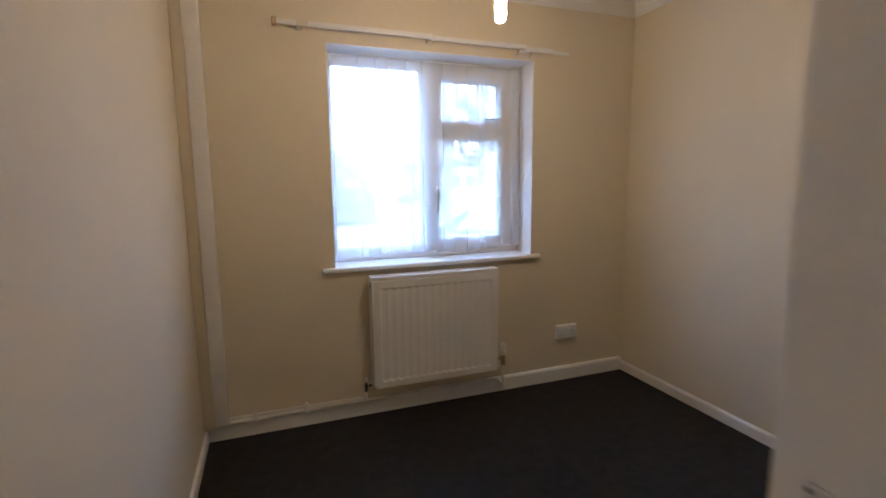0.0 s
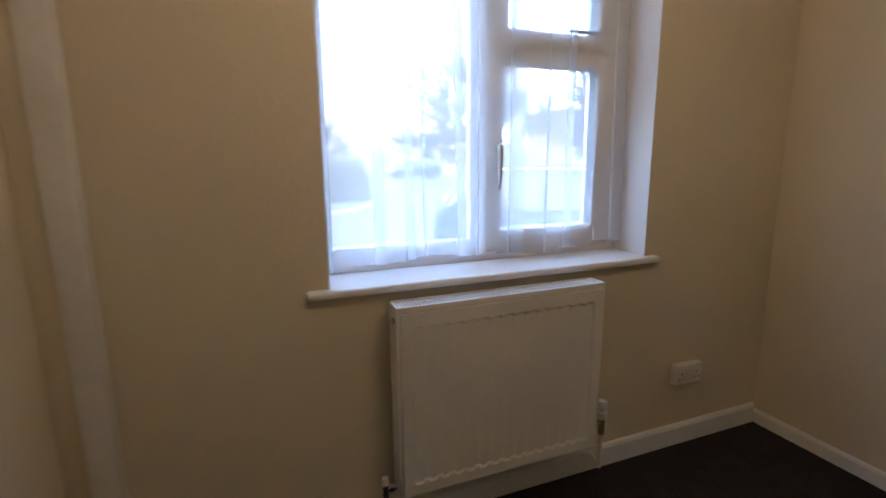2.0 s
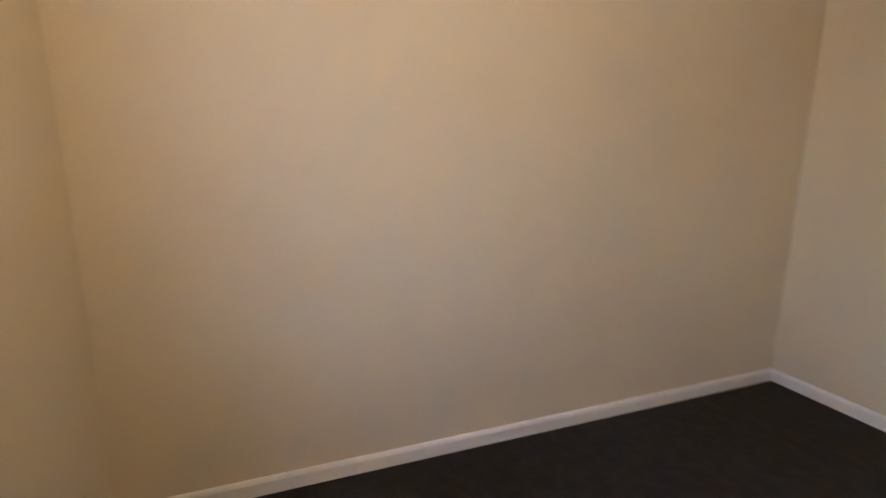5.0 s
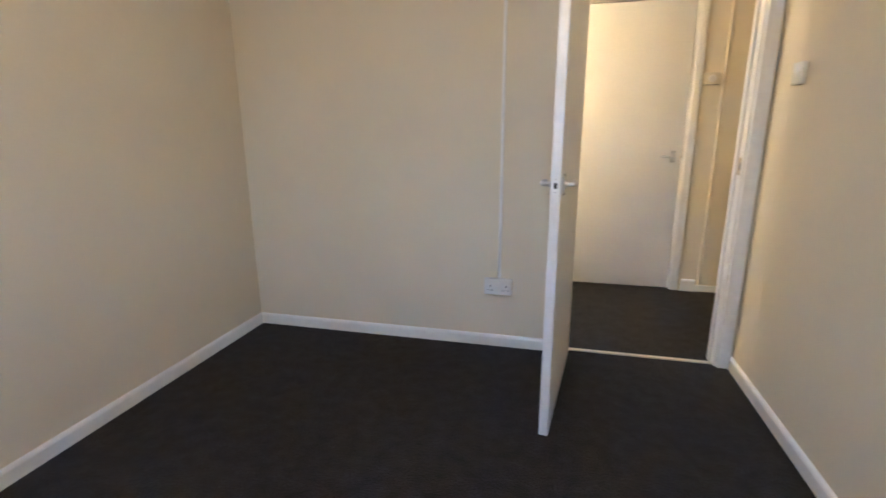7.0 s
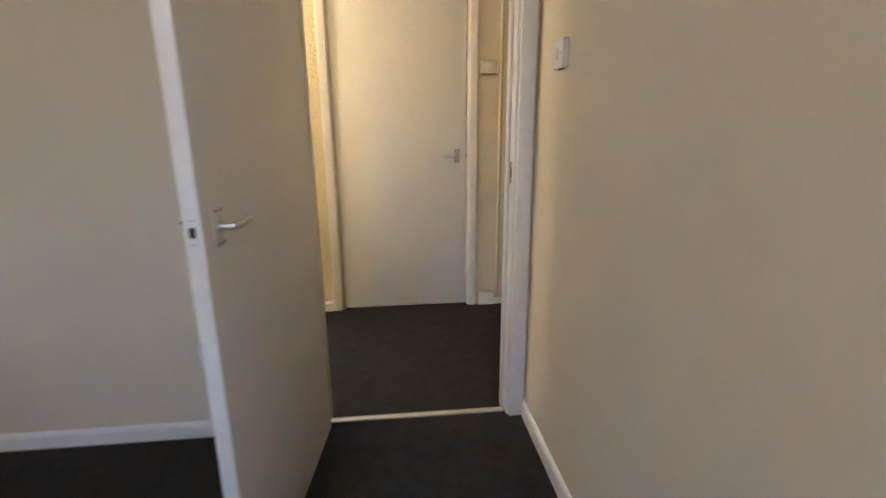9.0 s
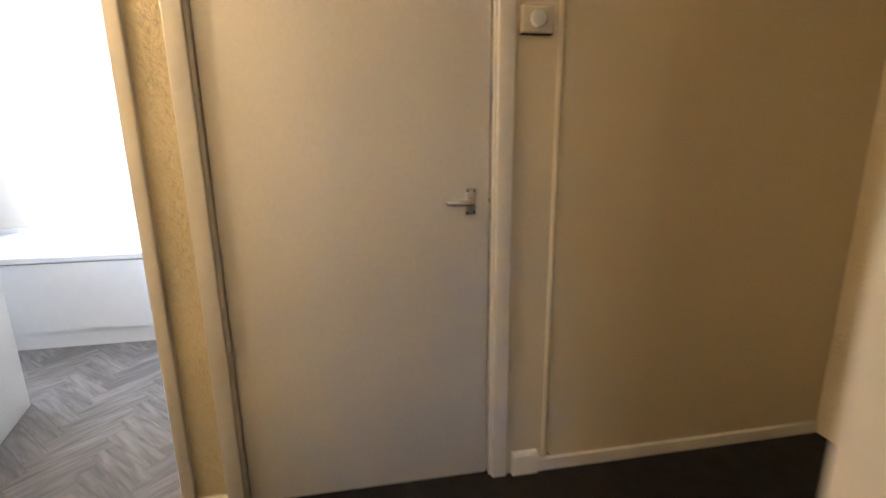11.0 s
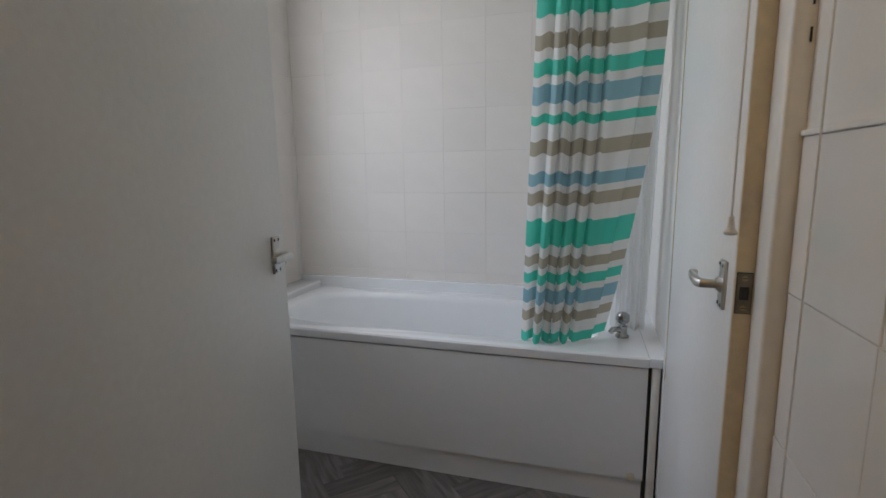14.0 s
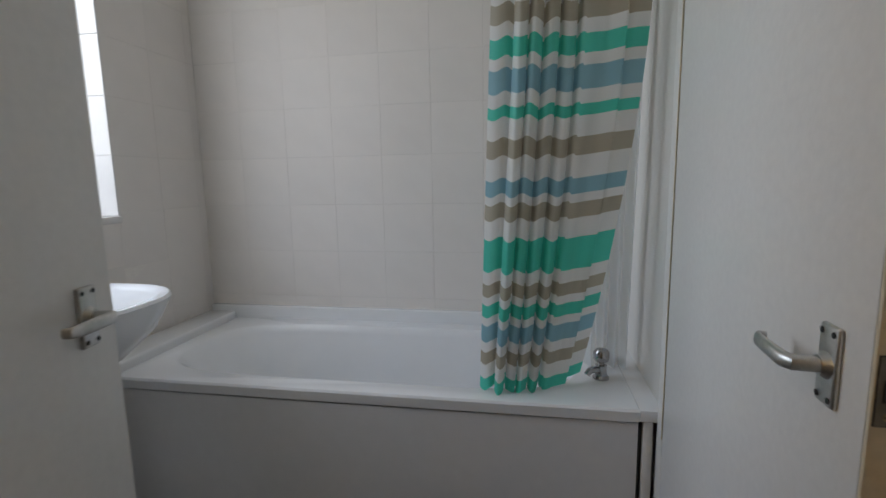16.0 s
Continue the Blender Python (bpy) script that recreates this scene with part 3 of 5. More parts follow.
def flush_door(name, label, hinge, angle, width, side, mat_edge, handles=(1, 1), height=1.981, thick=0.036, latch_z=0.972):
    """A flush door leaf in its own frame: x runs from the hinge to the latch, y is the thickness, z is up.
    side: +1 when the leaf lies on the +y side of the hinge line, else -1."""
    door = tagged(new(name), label, "door", kind="structure")
    door.matrix_basis = pose(*hinge, 0, 0, angle)
    y0, y1 = (0, thick) if side > 0 else (-thick, 0)
    part("leaf", block(0, width - 0.004, y0, y1, 0.008, 0.008 + height, 0.002), M_DOOR, door)
    part("door_edge", block(width - 0.0045, width, y0 + 0.001, y1 - 0.001, 0.009, 0.007 + height, 0.0008), mat_edge, door)
    ym = (y0 + y1) / 2
    plate = part("latch_plate", block(width - 0.0005, width + 0.0012, ym - 0.010, ym + 0.010, latch_z - 0.031, latch_z + 0.031), M_STEEL if mat_edge is M_EDGE else M_GLOSS, door, "latch plate let into the edge")
    if mat_edge is M_EDGE:
        part("plate_joint", block(width - 0.0008, width + 0.0004, ym - 0.0111, ym + 0.0111, latch_z - 0.0322, latch_z + 0.0322), M_DARK, door, "dark joint round the latch plate")
    for sz in (-0.023, 0.023):
        part("screw", rod(bmesh.new(), (width + 0.001, ym, latch_z + sz), (width + 0.0018, ym, latch_z + sz), 0.0042, seg=12), M_BRASS if mat_edge is M_EDGE else M_GLOSS, plate)
        part("slot", block(width + 0.0016, width + 0.0021, ym - 0.0036, ym + 0.0036, latch_z + sz - 0.0006, latch_z + sz + 0.0006), M_DARK, plate)
    part("bolt_hole", block(width, width + 0.0016, ym - 0.006, ym + 0.006, latch_z - 0.010, latch_z + 0.010), M_DARK, plate, "dark bolt hole")
    part("latch_bolt", block(width, width + 0.006, ym - 0.005, ym + 0.006, latch_z - 0.008, latch_z + 0.008, 0.002), M_DARK, door, "dark worn latch bolt")
    if handles[0]:
        lever_handle(door, Matrix.Translation((width - 0.058, y1, latch_z)) @ pose(0, 0, 0, 0, 0, 90), 1)
    if handles[1]:
        lever_handle(door, Matrix.Translation((width - 0.058, y0, latch_z)) @ pose(0, 0, 0, 0, 0, -90), -1)
    for hz in (0.2, 1.75):
        part("hinge", rod(bmesh.new(), (-0.003, (y0 + y1) / 2, hz - 0.045), (-0.003, (y0 + y1) / 2, hz + 0.045), 0.006, seg=10), M_ALU, door)
    return door


door_1 = flush_door("door_1", "white flush bedroom door standing open into the room", (0.783, 0.019, 0), 83.6, 0.765, -1, M_GLOSS)
door_2 = flush_door("door_2", "closed white flush door across the hall", (0.843, HY - 0.012, 0), 180, 0.788, 1, M_GLOSS, handles=(0, 1))
door_3 = flush_door("door_3", "white flush bathroom door standing open inwards", (1.784, HY - 0.104, 0), -77.2, 0.738, 1, M_GLOSS)
door_4 = flush_door("door_4", "white cupboard door left slightly ajar", (BX0 - 0.010, -2.637, 0), 87.4, 0.70, -1, M_EDGE, handles=(0, 1), latch_z=0.955, thick=0.028)

# ---------------------------------------------------------------- bedroom window
GY = 3.208   # inner face of the window frame
win = tagged(new("window_1"), "white upvc window with a fixed pane and two opening lights", "window", kind="structure")


def bar(x0, x1, z0, z1, y0=GY, y1=GY + 0.065, bevel=0.004, name="window_frame", parent=None):
    return part(name, block(x0, x1, y0, y1, z0, z1, bevel), M_UPVC, parent or win)


bar(WX0, WX0 + 0.035, WZ0, WZ1)
bar(WX1 - 0.035, WX1, WZ0, WZ1)
bar(WX0 + 0.035, WX1 - 0.035, WZ1 - 0.045, WZ1)
bar(WX0 + 0.035, WX1 - 0.035, WZ0, WZ0 + 0.05)
bar(1.262, 1.318, WZ0 + 0.05, WZ1 - 0.045)
bar(1.318, WX1 - 0.035, 1.61, 1.655)
# glazing beads of the fixed pane
for a, b, c, d in ((WX0 + 0.035, 0.735, 0.912, 1.98), (1.243, 1.262, 0.912, 1.98), (0.735, 1.243, 0.912, 0.945), (0.735, 1.243, 1.965, 1.98)):
    bar(a, b, c, d, GY + 0.012, GY + 0.05, 0.003, "glazing_bead")


def opening_light(x0, x1, z0, z1, g, handle):
    s = part("sash", block(x0, g[0], GY - 0.018, GY + 0.05, z0, z1, 0.005), M_UPVC, win)
    part("sash_rail", block(g[1], x1, GY - 0.018, GY + 0.05, z0, z1, 0.005), M_UPVC, s)
    part("sash_rail", block(g[0], g[1], GY - 0.018, GY + 0.05, z0, g[2], 0.005), M_UPVC, s)
    part("sash_rail", block(g[0], g[1], GY - 0.018, GY + 0.05, g[3], z1, 0.005), M_UPVC, s)
    part("gasket", block(g[0] - 0.002, g[0] + 0.004, GY - 0.012, GY + 0.02, g[2], g[3]), M_DARK, s)
    part("gasket", block(g[1] - 0.004, g[1] + 0.002, GY - 0.012, GY + 0.02, g[2], g[3]), M_DARK, s)
    part("gasket", block(g[0], g[1], GY - 0.012, GY + 0.02, g[3] - 0.004, g[3] + 0.002), M_DARK, s)
    return s


low = opening_light(1.305, 1.885, 0.905, 1.622, (1.352, 1.762, 0.978, 1.572), True)
top_light = opening_light(1.305, 1.885, 1.64, 1.99, (1.372, 1.752, 1.69, 1.910), False)
hb = bmesh.new()
box(hb, 1.319, 1.349, GY - 0.030, GY - 0.018, 1.225, 1.305, 0.004)
sweep(hb, [(1.334, GY - 0.030, 1.285), (1.334, GY - 0.040, 1.282), (1.334, GY - 0.046, 1.26), (1.334, GY - 0.044, 1.20), (1.334, GY - 0.040, 1.135)], [(0.012, 0.012), (0.012, 0.012), (0.013, 0.011), (0.012, 0.008), (0.009, 0.006)], 10, 2.4, Vector((1, 0, 0)))
part("window_handle", hb, M_ALU, low, "grey window handle")
part("vent_stay", block(1.62, 1.75, GY - 0.026, GY - 0.018, 1.692, 1.704, 0.002), M_DARK, top_light, "dark casement stay bar")
for a, b, c, d in ((0.73, 1.248, 0.94, 1.97), (1.35, 1.764, 0.974, 1.576), (1.37, 1.754, 1.685, 1.914)):
    g = part("pane", block(a, b, GY + 0.024, GY + 0.028, c, d), M_GLASS, win, "clear glass pane", smooth=False)
    g.visible_shadow = False
sill = bmesh.new()
box(sill, 0.622, 1.958, 2.998, L + 0.014, 0.836, 0.862, 0.010, 4)
box(sill, WX0, WX1, L - 0.002, GY + 0.002, 0.840, 0.8623, 0.0)
part("window_sill", sill, M_SILL, win, "white painted wooden window board")
# white painted reveals
rv = bmesh.new()
box(rv, WX0 - 0.001, WX0 + 0.004, L - 0.001, GY, WZ0, WZ1)
box(rv, WX1 - 0.004, WX1 + 0.001, L - 0.001, GY, WZ0, WZ1)
box(rv, WX0 + 0.004, WX1 - 0.004, L - 0.001, GY, WZ1 - 0.004, WZ1 + 0.001)
part("reveal", rv, M_WHITE_WALL, win, "white painted window reveal", smooth=False)

# net curtain: two gathered drops of sheer white cloth


def net_drop(x0, x1, y, top, hem, folds, seed, sag):
    """Sheer cloth in flat pleats: each fold (start, width) doubles back on itself, so that three layers lie there."""
    rnd = random.Random(seed)
    rows = 36
    ph = [rnd.uniform(0, 6.28) for _ in range(6)]
    plan = []                                   # x, depth, skew of the fold it belongs to
    last = x0
    for f, w in folds:
        k = rnd.uniform(-0.012, 0.012)
        n = max(2, int((f - last) / 0.018))
        plan += [(last + (f + w - last) * i / n, 0.0, k * (i / n) ** 2) for i in range(n)]
        plan += [(f + w - 0.003, -0.002, k), (f + w, -0.006, k), (f + w - 0.003, -0.010, k)]
        plan += [(f + w * (1 - i / 5), -0.010 - 0.001 * i, k) for i in range(1, 5)]
        plan += [(f + 0.003, -0.013, k), (f, -0.018, k), (f + 0.003, -0.022, k)]
        last = f + 0.006
        plan += [(f + w * i / 5, -0.023 + 0.002 * i, k) for i in range(1, 6)]
        last = f + w
    n = max(3, int((x1 - last) / 0.018))
    plan += [(last + (x1 - last) * i / n, -0.012 * (1 - i / n), 0.0) for i in range(1, n + 1)]
    bm = bmesh.new()
    grid = []
    for j in range(rows + 1):
        v = j / rows
        line = []
        for x, d, k in plan:
            u = (x - x0) / (x1 - x0)
            wave = 0.008 * math.sin(17 * x + ph[0]) + 0.005 * math.sin(41 * x + ph[3] + 0.8 * v)
            low_edge = hem + sag * 0.5 * math.sin(5.3 * u + ph[1]) + sag * 0.35 * math.sin(17 * u + ph[2]) - 0.25 * d
            xx = x + k * v + 0.004 * math.sin(3 * v + 9 * x)
            line.append(bm.verts.new((min(max(xx, x0), x1), y + d * (0.8 + 0.5 * v) + wave * (0.35 + 0.65 * v), top + (low_edge - top) * v)))
        grid.append(line)
    for j in range(rows):
        for i in range(len(plan) - 1):
            bm.faces.new((grid[j][i], grid[j][i + 1], grid[j + 1][i + 1], grid[j + 1][i]))
    return bm


NET_A = ((0.700, 0.026), (0.865, 0.043), (0.967, 0.034), (1.033, 0.015), (1.146, 0.032), (1.245, 0.040))
NET_B = ((1.372, 0.074), (1.525, 0.010), (1.606, 0.042), (1.825, 0.055))
net = thing("net_curtain", "sheer white net curtain hanging in the window recess", "net curtain")
part("cloth", net_drop(WX0 + 0.006, 1.40, 3.172, 2.005, 0.893, NET_A, 5, 0.022), M_NET, net)
part("cloth", net_drop(1.33, WX1 - 0.006, 3.178, 2.005, 0.893, NET_B, 11, 0.022), M_NET, net)
part("curtain_wire", rod(bmesh.new(), (WX0, 3.165, 2.006), (WX1, 3.165, 2.006), 0.004, seg=8), M_PLASTIC, net, "white curtain wire")

# curtain track above the window
track = thing("curtain_track", "white plastic curtain track bent at one end", "curtain track")
part("rail", block(0.452, 1.235, 2.938, 2.955, 2.068, 2.092, 0.002), M_PLASTIC, track)
part("rail", block(1.238, 1.80, 2.938, 2.955, 2.062, 2.084, 0.002), M_PLASTIC, track)
part("rail", block(1.80, 1.985, 2.936, 2.953, 2.052, 2.074, 0.002), M_PLASTIC, track)
part("overlap_arm", sweep(bmesh.new(), [(1.97, 2.936, 2.055), (2.02, 2.925, 2.047), (2.06, 2.93, 2.048), (2.098, 2.96, 2.056)], [(0.006, 0.011)] * 4, 8, 3), M_PLASTIC, track, "bent overlap arm")
part("end_stop", block(0.435, 0.455, 2.93, 2.965, 2.062, 2.098, 0.003), M_BEIGE_PATCH, track, "brown end stop")
part("label_patch", block(0.545, 0.60, 2.935, 2.94, 2.066, 2.094, 0.001), M_CREAMPL, track, "yellowed joint sleeve")
for x, z in ((0.56, 2.08), (1.24, 2.074), (1.82, 2.064)):
    part("bracket", block(x - 0.012, x + 0.012, 2.95, L, z - 0.010, z + 0.014, 0.002), M_PLASTIC, track)
for x, z in ((1.225, 2.064), (1.83, 2.05), (1.745, 2.054)):
    part("glider_hook", sweep(bmesh.new(), [(x, 2.945, z), (x, 2.944, z - 0.02), (x - 0.006, 2.942, z - 0.032), (x - 0.012, 2.942, z - 0.024)], [(0.003, 0.003)] * 4, 8), M_CHROME, track)

# ---------------------------------------------------------------- radiator and pipes
rad = thing("radiator", "white steel double panel radiator under the window", "radiator")
RX0, RX1, RY0, RY1, RZ0, RZ1 = 0.862, 1.618, 2.905, 2.995, 0.19, 0.815


def pressed_panel(y, d):
    """Front sheet with pressed channels between flat margins."""
    bm = bmesh.new()
    x0, x1, z0, z1 = RX0 + 0.012, RX1 - 0.012, RZ0, RZ1 - 0.022
    n = 15
    pitch = (x1 - x0 - 0.06) / n
    xs = [x0, x0 + 0.03]
    for i in range(n):
        a = x0 + 0.03 + i * pitch
        xs += [a + pitch * 0.18, a + pitch * 0.28, a + pitch * 0.72, a + pitch * 0.82]
    xs += [x1 - 0.03, x1]
    zs = [z0, z0 + 0.034, z0 + 0.042, z0 + 0.050, z1 - 0.053, z1 - 0.046, z1 - 0.040, z1]
    def depth(i, j):
        inside = 2 <= i < len(xs) - 2
        k = (i - 2) % 4
        if not inside or not 2 <= j <= 5:
            return y
        channel = k in (1, 2)
        if j in (2, 5):
            return y + d * (0.005 if channel else 0.0)
        return y + d * (0.005 if channel else 0.0042)
    g = [[bm.verts.new((x, depth(i, j), z)) for i, x in enumerate(xs)] for j, z in enumerate(zs)]
    for j in range(len(zs) - 1):
        for i in range(len(xs) - 1):
            bm.faces.new((g[j][i], g[j][i + 1], g[j + 1][i + 1], g[j + 1][i]))
    ext = bmesh.ops.extrude_face_region(bm, geom=list(bm.faces))
    for v in ext["geom"]:
        if isinstance(v, bmesh.types.BMVert):
            v.co.y += d * 0.010
    return bm


part("front_panel", pressed_panel(RY0, 1), M_RAD, rad, smooth=False)
part("back_panel", pressed_panel(RY1, -1), M_RAD, rad, smooth=False)
part("side_cover", block(RX0, RX0 + 0.011, RY0 + 0.004, RY1 - 0.004, RZ0 + 0.01, RZ1, 0.003), M_RAD, rad)
part("side_cover", block(RX1 - 0.011, RX1, RY0 + 0.004, RY1 - 0.004, RZ0 + 0.01, RZ1, 0.003), M_RAD, rad)
gr = part("top_grille", block(RX0 + 0.011, RX1 - 0.011, RY0 + 0.004, RY0 + 0.014, RZ1 - 0.022, RZ1, 0.002), M_RAD, rad)
part("grille_rail", block(RX0 + 0.011, RX1 - 0.011, RY1 - 0.014, RY1 - 0.004, RZ1 - 0.022, RZ1, 0.002), M_RAD, gr)
nslat = 64
for i in range(nslat):
    x = RX0 + 0.014 + (RX1 - RX0 - 0.028) * (i + 0.5) / nslat
    part("slat", block(x - 0.0028, x + 0.0028, RY0 + 0.014, RY1 - 0.014, RZ1 - 0.010, RZ1 - 0.003), M_RAD, gr, smooth=False)
# no fins modelled: a black block puts the inner shade into colour
part("fins", block(RX0 + 0.03, RX1 - 0.03, RY0 + 0.02, RY1 - 0.02, RZ0 + 0.06, RZ1 - 0.06), M_DARK, rad, "black block standing in for shaded convector fins")
for x in (1.0, 1.48):
    part("wall_bracket", block(x - 0.02, x + 0.02, RY1 - 0.012, L - 0.001, RZ0 + 0.04, RZ1 - 0.08), M_RAD, rad)
plug = rod(bmesh.new(), (RX0 - 0.004, RY0 + 0.03, RZ1 - 0.045), (RX0 + 0.002, RY0 + 0.03, RZ1 - 0.045), 0.011, seg=14)
part("air_vent", plug, M_BRASS, rad, "brass bleed plug")
# plain lockshield valve
vb = bmesh.new()
rod(vb, (0.822, 2.95, 0.17), (0.822, 2.95, 0.222), 0.011)
rod(vb, (0.822, 2.95, 0.205), (0.865, 2.95, 0.205), 0.009)
rod(vb, (0.836, 2.95, 0.205), (0.850, 2.95, 0.205), 0.014, seg=6)
part("lockshield_valve", vb, M_CHROME, rad, "small chromed lockshield valve")
part("valve_cap", rod(bmesh.new(), (0.822, 2.95, 0.222), (0.822, 2.95, 0.245), 0.012, 0.010), M_PLASTIC, rad)
part("tail_pipe", rod(bmesh.new(), (0.822, 2.95, 0.118), (0.822, 2.95, 0.17), 0.0075), M_COPPER, rad)
# thermostatic valve
tv = bmesh.new()
rod(tv, (1.672, 2.95, 0.20), (1.672, 2.95, 0.262), 0.0125)
rod(tv, (1.617, 2.95, 0.245), (1.672, 2.95, 0.245), 0.010)
part("valve_body", tv, M_BRASS, rad, "dark brass valve body")
part("thermostatic_head", lathe(bmesh.new(), [(0.014, 0.0), (0.019, 0.006), (0.0195, 0.03), (0.016, 0.034), (0.016, 0.04), (0.018, 0.044), (0.018, 0.068), (0.015, 0.075)], (1.672, 2.95, 0.262)), M_PLASTIC, rad, "white thermostatic valve head")
part("tail_pipe", rod(bmesh.new(), (1.672, 2.95, 0.055), (1.672, 2.95, 0.20), 0.0075), M_COPPER, rad)

pipes = thing("heating_pipes", "cream painted heating pipes running above the skirting", "pipes")
pa = bmesh.new()
sweep(pa, [(0.085, 3.0, 0.115), (0.45, 3.0, 0.117), (0.80, 2.985, 0.118), (0.815, 2.97, 0.118), (0.822, 2.952, 0.120)], [(0.0075, 0.0075)] * 5, 10)
part("pipe", pa, M_COPPER, pipes)
pb = bmesh.new()
sweep(pb, [(0.085, 3.0, 0.090), (0.80, 3.0, 0.092), (1.64, 3.0, 0.094), (1.665, 2.985, 0.088), (1.672, 2.955, 0.07)], [(0.0075, 0.0075)] * 5, 10)
part("pipe", pb, M_COPPER, pipes)
for x in (0.243, 0.502, 1.30):
    part("pipe_clip", block(x - 0.008, x + 0.008, 2.988, 3.018, 0.082, 0.133 if x < 1 else 0.105, 0.003), M_PLASTIC, pipes)

# boxed-in riser in the corner by the window
riser = thing("pipe_boxing", "white painted boxed riser in the window corner", "pipe boxing", kind="structure")
part("face_board", block(0.052, 0.118, 2.962, 2.978, 0.10, H - 0.08, 0.004), M_GLOSS, riser)
part("return_board", block(0.0, 0.052, 2.970, 2.982, 0.085, H - 0.08, 0.003), M_CREAM, riser)
part("side_board", block(0.106, 0.118, 2.978, L, 0.10, H - 0.08, 0.002), M_GLOSS, riser)

# ---------------------------------------------------------------- sockets, switch, thermostat, lamps


def double_socket(name, label, m):
    """Twin outlet. Local x along the wall, y out of it, z up, origin at the middle."""
    s = thing(name, label, "socket", "double sockets", at=m)
    part("box", block(-0.0735, 0.0735, 0, 0.022, -0.0435, 0.0435, 0.003), M_PLASTIC, s)
    face = part("faceplate", block(-0.0735, 0.0735, 0.022, 0.031, -0.0435, 0.0435, 0.0045, 3), M_PLASTIC, s)
    for cx in (-0.042, 0.042):
        for px, pz, w, h in ((0, 0.004, 0.0045, 0.009), (-0.0115, -0.018, 0.007, 0.0045), (0.0115, -0.018, 0.007, 0.0045)):
            part("pin_hole", block(cx + px - w / 2, cx + px + w / 2, 0.0305, 0.0315, pz - h / 2, pz + h / 2), M_DARK, face, smooth=False)
    for cx in (-0.012, 0.012):
        part("rocker", block(cx - 0.006, cx + 0.006, 0.03, 0.0345, 0.006, 0.028, 0.0015), M_PLASTIC, face)
    for cx in (-0.060, 0.060):
        part("screw", rod(bmesh.new(), (cx, 0.0305, 0), (cx, 0.0318, 0), 0.003, seg=8), M_ALU, face)
    return s


double_socket("double_socket", "white double socket on the wall beside the radiator", pose(2.168, L, 0.333, 0, 0, 180))
double_socket("double_socket", "white surface-mounted double socket below cable trunking", pose(1.164, 0, 0.347))
trunk = thing("cable_trunking", "slim white cable trunking running up to the ceiling", "trunking")
part("base", block(1.153, 1.169, 0, 0.008, 0.390, H - 0.08, 0.001), M_GLOSS, trunk)
part("lid", block(1.1545, 1.1675, 0.008, 0.012, 0.390, H - 0.08, 0.002), M_GLOSS, trunk)

sw = thing("light_switch", "white single light switch on a surface box", "light switch", at=pose(0, 0.253, 1.360, 0, 0, -90))
part("box", block(-0.040, 0.040, 0, 0.012, -0.040, 0.040, 0.003), M_PLASTIC, sw)
part("faceplate", block(-0.041, 0.041, 0.012, 0.019, -0.041, 0.041, 0.004, 3), M_PLASTIC, sw)
part("rocker", block(-0.007, 0.007, 0.018, 0.024, -0.013, 0.013, 0.002), M_PLASTIC, sw)
for z in (-0.03, 0.03):
    part("screw", rod(bmesh.new(), (z, 0.0185, 0), (z, 0.020, 0), 0.003, seg=8), M_BRASS, sw)
part("cable_entry", block(-0.020, 0.020, 0.002, 0.010, -0.0415, -0.039), M_DARK, sw)

th = thing("room_thermostat", "small white room thermostat with a round dial", "thermostat", at=pose(-0.072, HY, 1.483, 0, 0, 0))
part("housing", block(-0.047, 0.047, 0, 0.026, -0.038, 0.038, 0.006, 3), M_CREAMPL, th)
dial = lathe(bmesh.new(), [(0.024, 0.0), (0.024, 0.006), (0.021, 0.009), (0.012, 0.010)], seg=24)
bmesh.ops.rotate(dial, cent=(0, 0, 0), matrix=Matrix.Rotation(radians(-90), 3, "X"), verts=dial.verts)
bmesh.ops.translate(dial, vec=(0, 0.026, 0.0), verts=dial.verts)
part("dial", dial, M_PLASTIC, th, "white round dial")
# black strip painted as the shade under the housing
part("shadow_gap", block(-0.045, 0.045, 0.001, 0.02, -0.0395, -0.0375), M_DARK, th)

bead = bmesh.new()
rod(bead, (-0.152, HY - 0.002, 0.05), (-0.152, HY - 0.002, H), 0.012, seg=16)
tagged(mesh_object("trim_conduit", bead, M_CREAM, smooth=True), "papered-over conduit down the hall wall", "conduit", kind="structure")
nail = thing("nail", "small dark nail standing out above the hall skirting", "nail")
part("shank", rod(bmesh.new(), (-0.165, HY + 0.001, 0.062), (-0.166, HY + 0.02, 0.07), 0.0018, seg=8), M_DARK, nail)


def pendant(name, label, x, y, z_top, z_bulb, glow):
    p = thing(name, label, "pendant lamp", at=pose(x, y, 0))
    part("ceiling_rose", lathe(bmesh.new(), [(0.042, z_top - 0.001), (0.042, z_top - 0.012), (0.03, z_top - 0.028), (0.008, z_top - 0.034)]), M_PLASTIC, p)
    part("flex", rod(bmesh.new(), (0, 0, z_bulb + 0.10), (0, 0, z_top - 0.03), 0.0035, seg=8), M_PLASTIC, p)
    part("lampholder", lathe(bmesh.new(), [(0.006, z_bulb + 0.105), (0.016, z_bulb + 0.095), (0.018, z_bulb + 0.06), (0.021, z_bulb + 0.055), (0.021, z_bulb + 0.036)]), M_PLASTIC, p)
    r = 0.018
    part("bulb", lathe(bmesh.new(), [(r * 0.75, z_bulb + 0.036), (r, z_bulb + 0.03), (r, z_bulb - 0.028), (r * 0.8, z_bulb - 0.038), (r * 0.3, z_bulb - 0.042)]), glow, p, "lit warm white bulb")
    return p


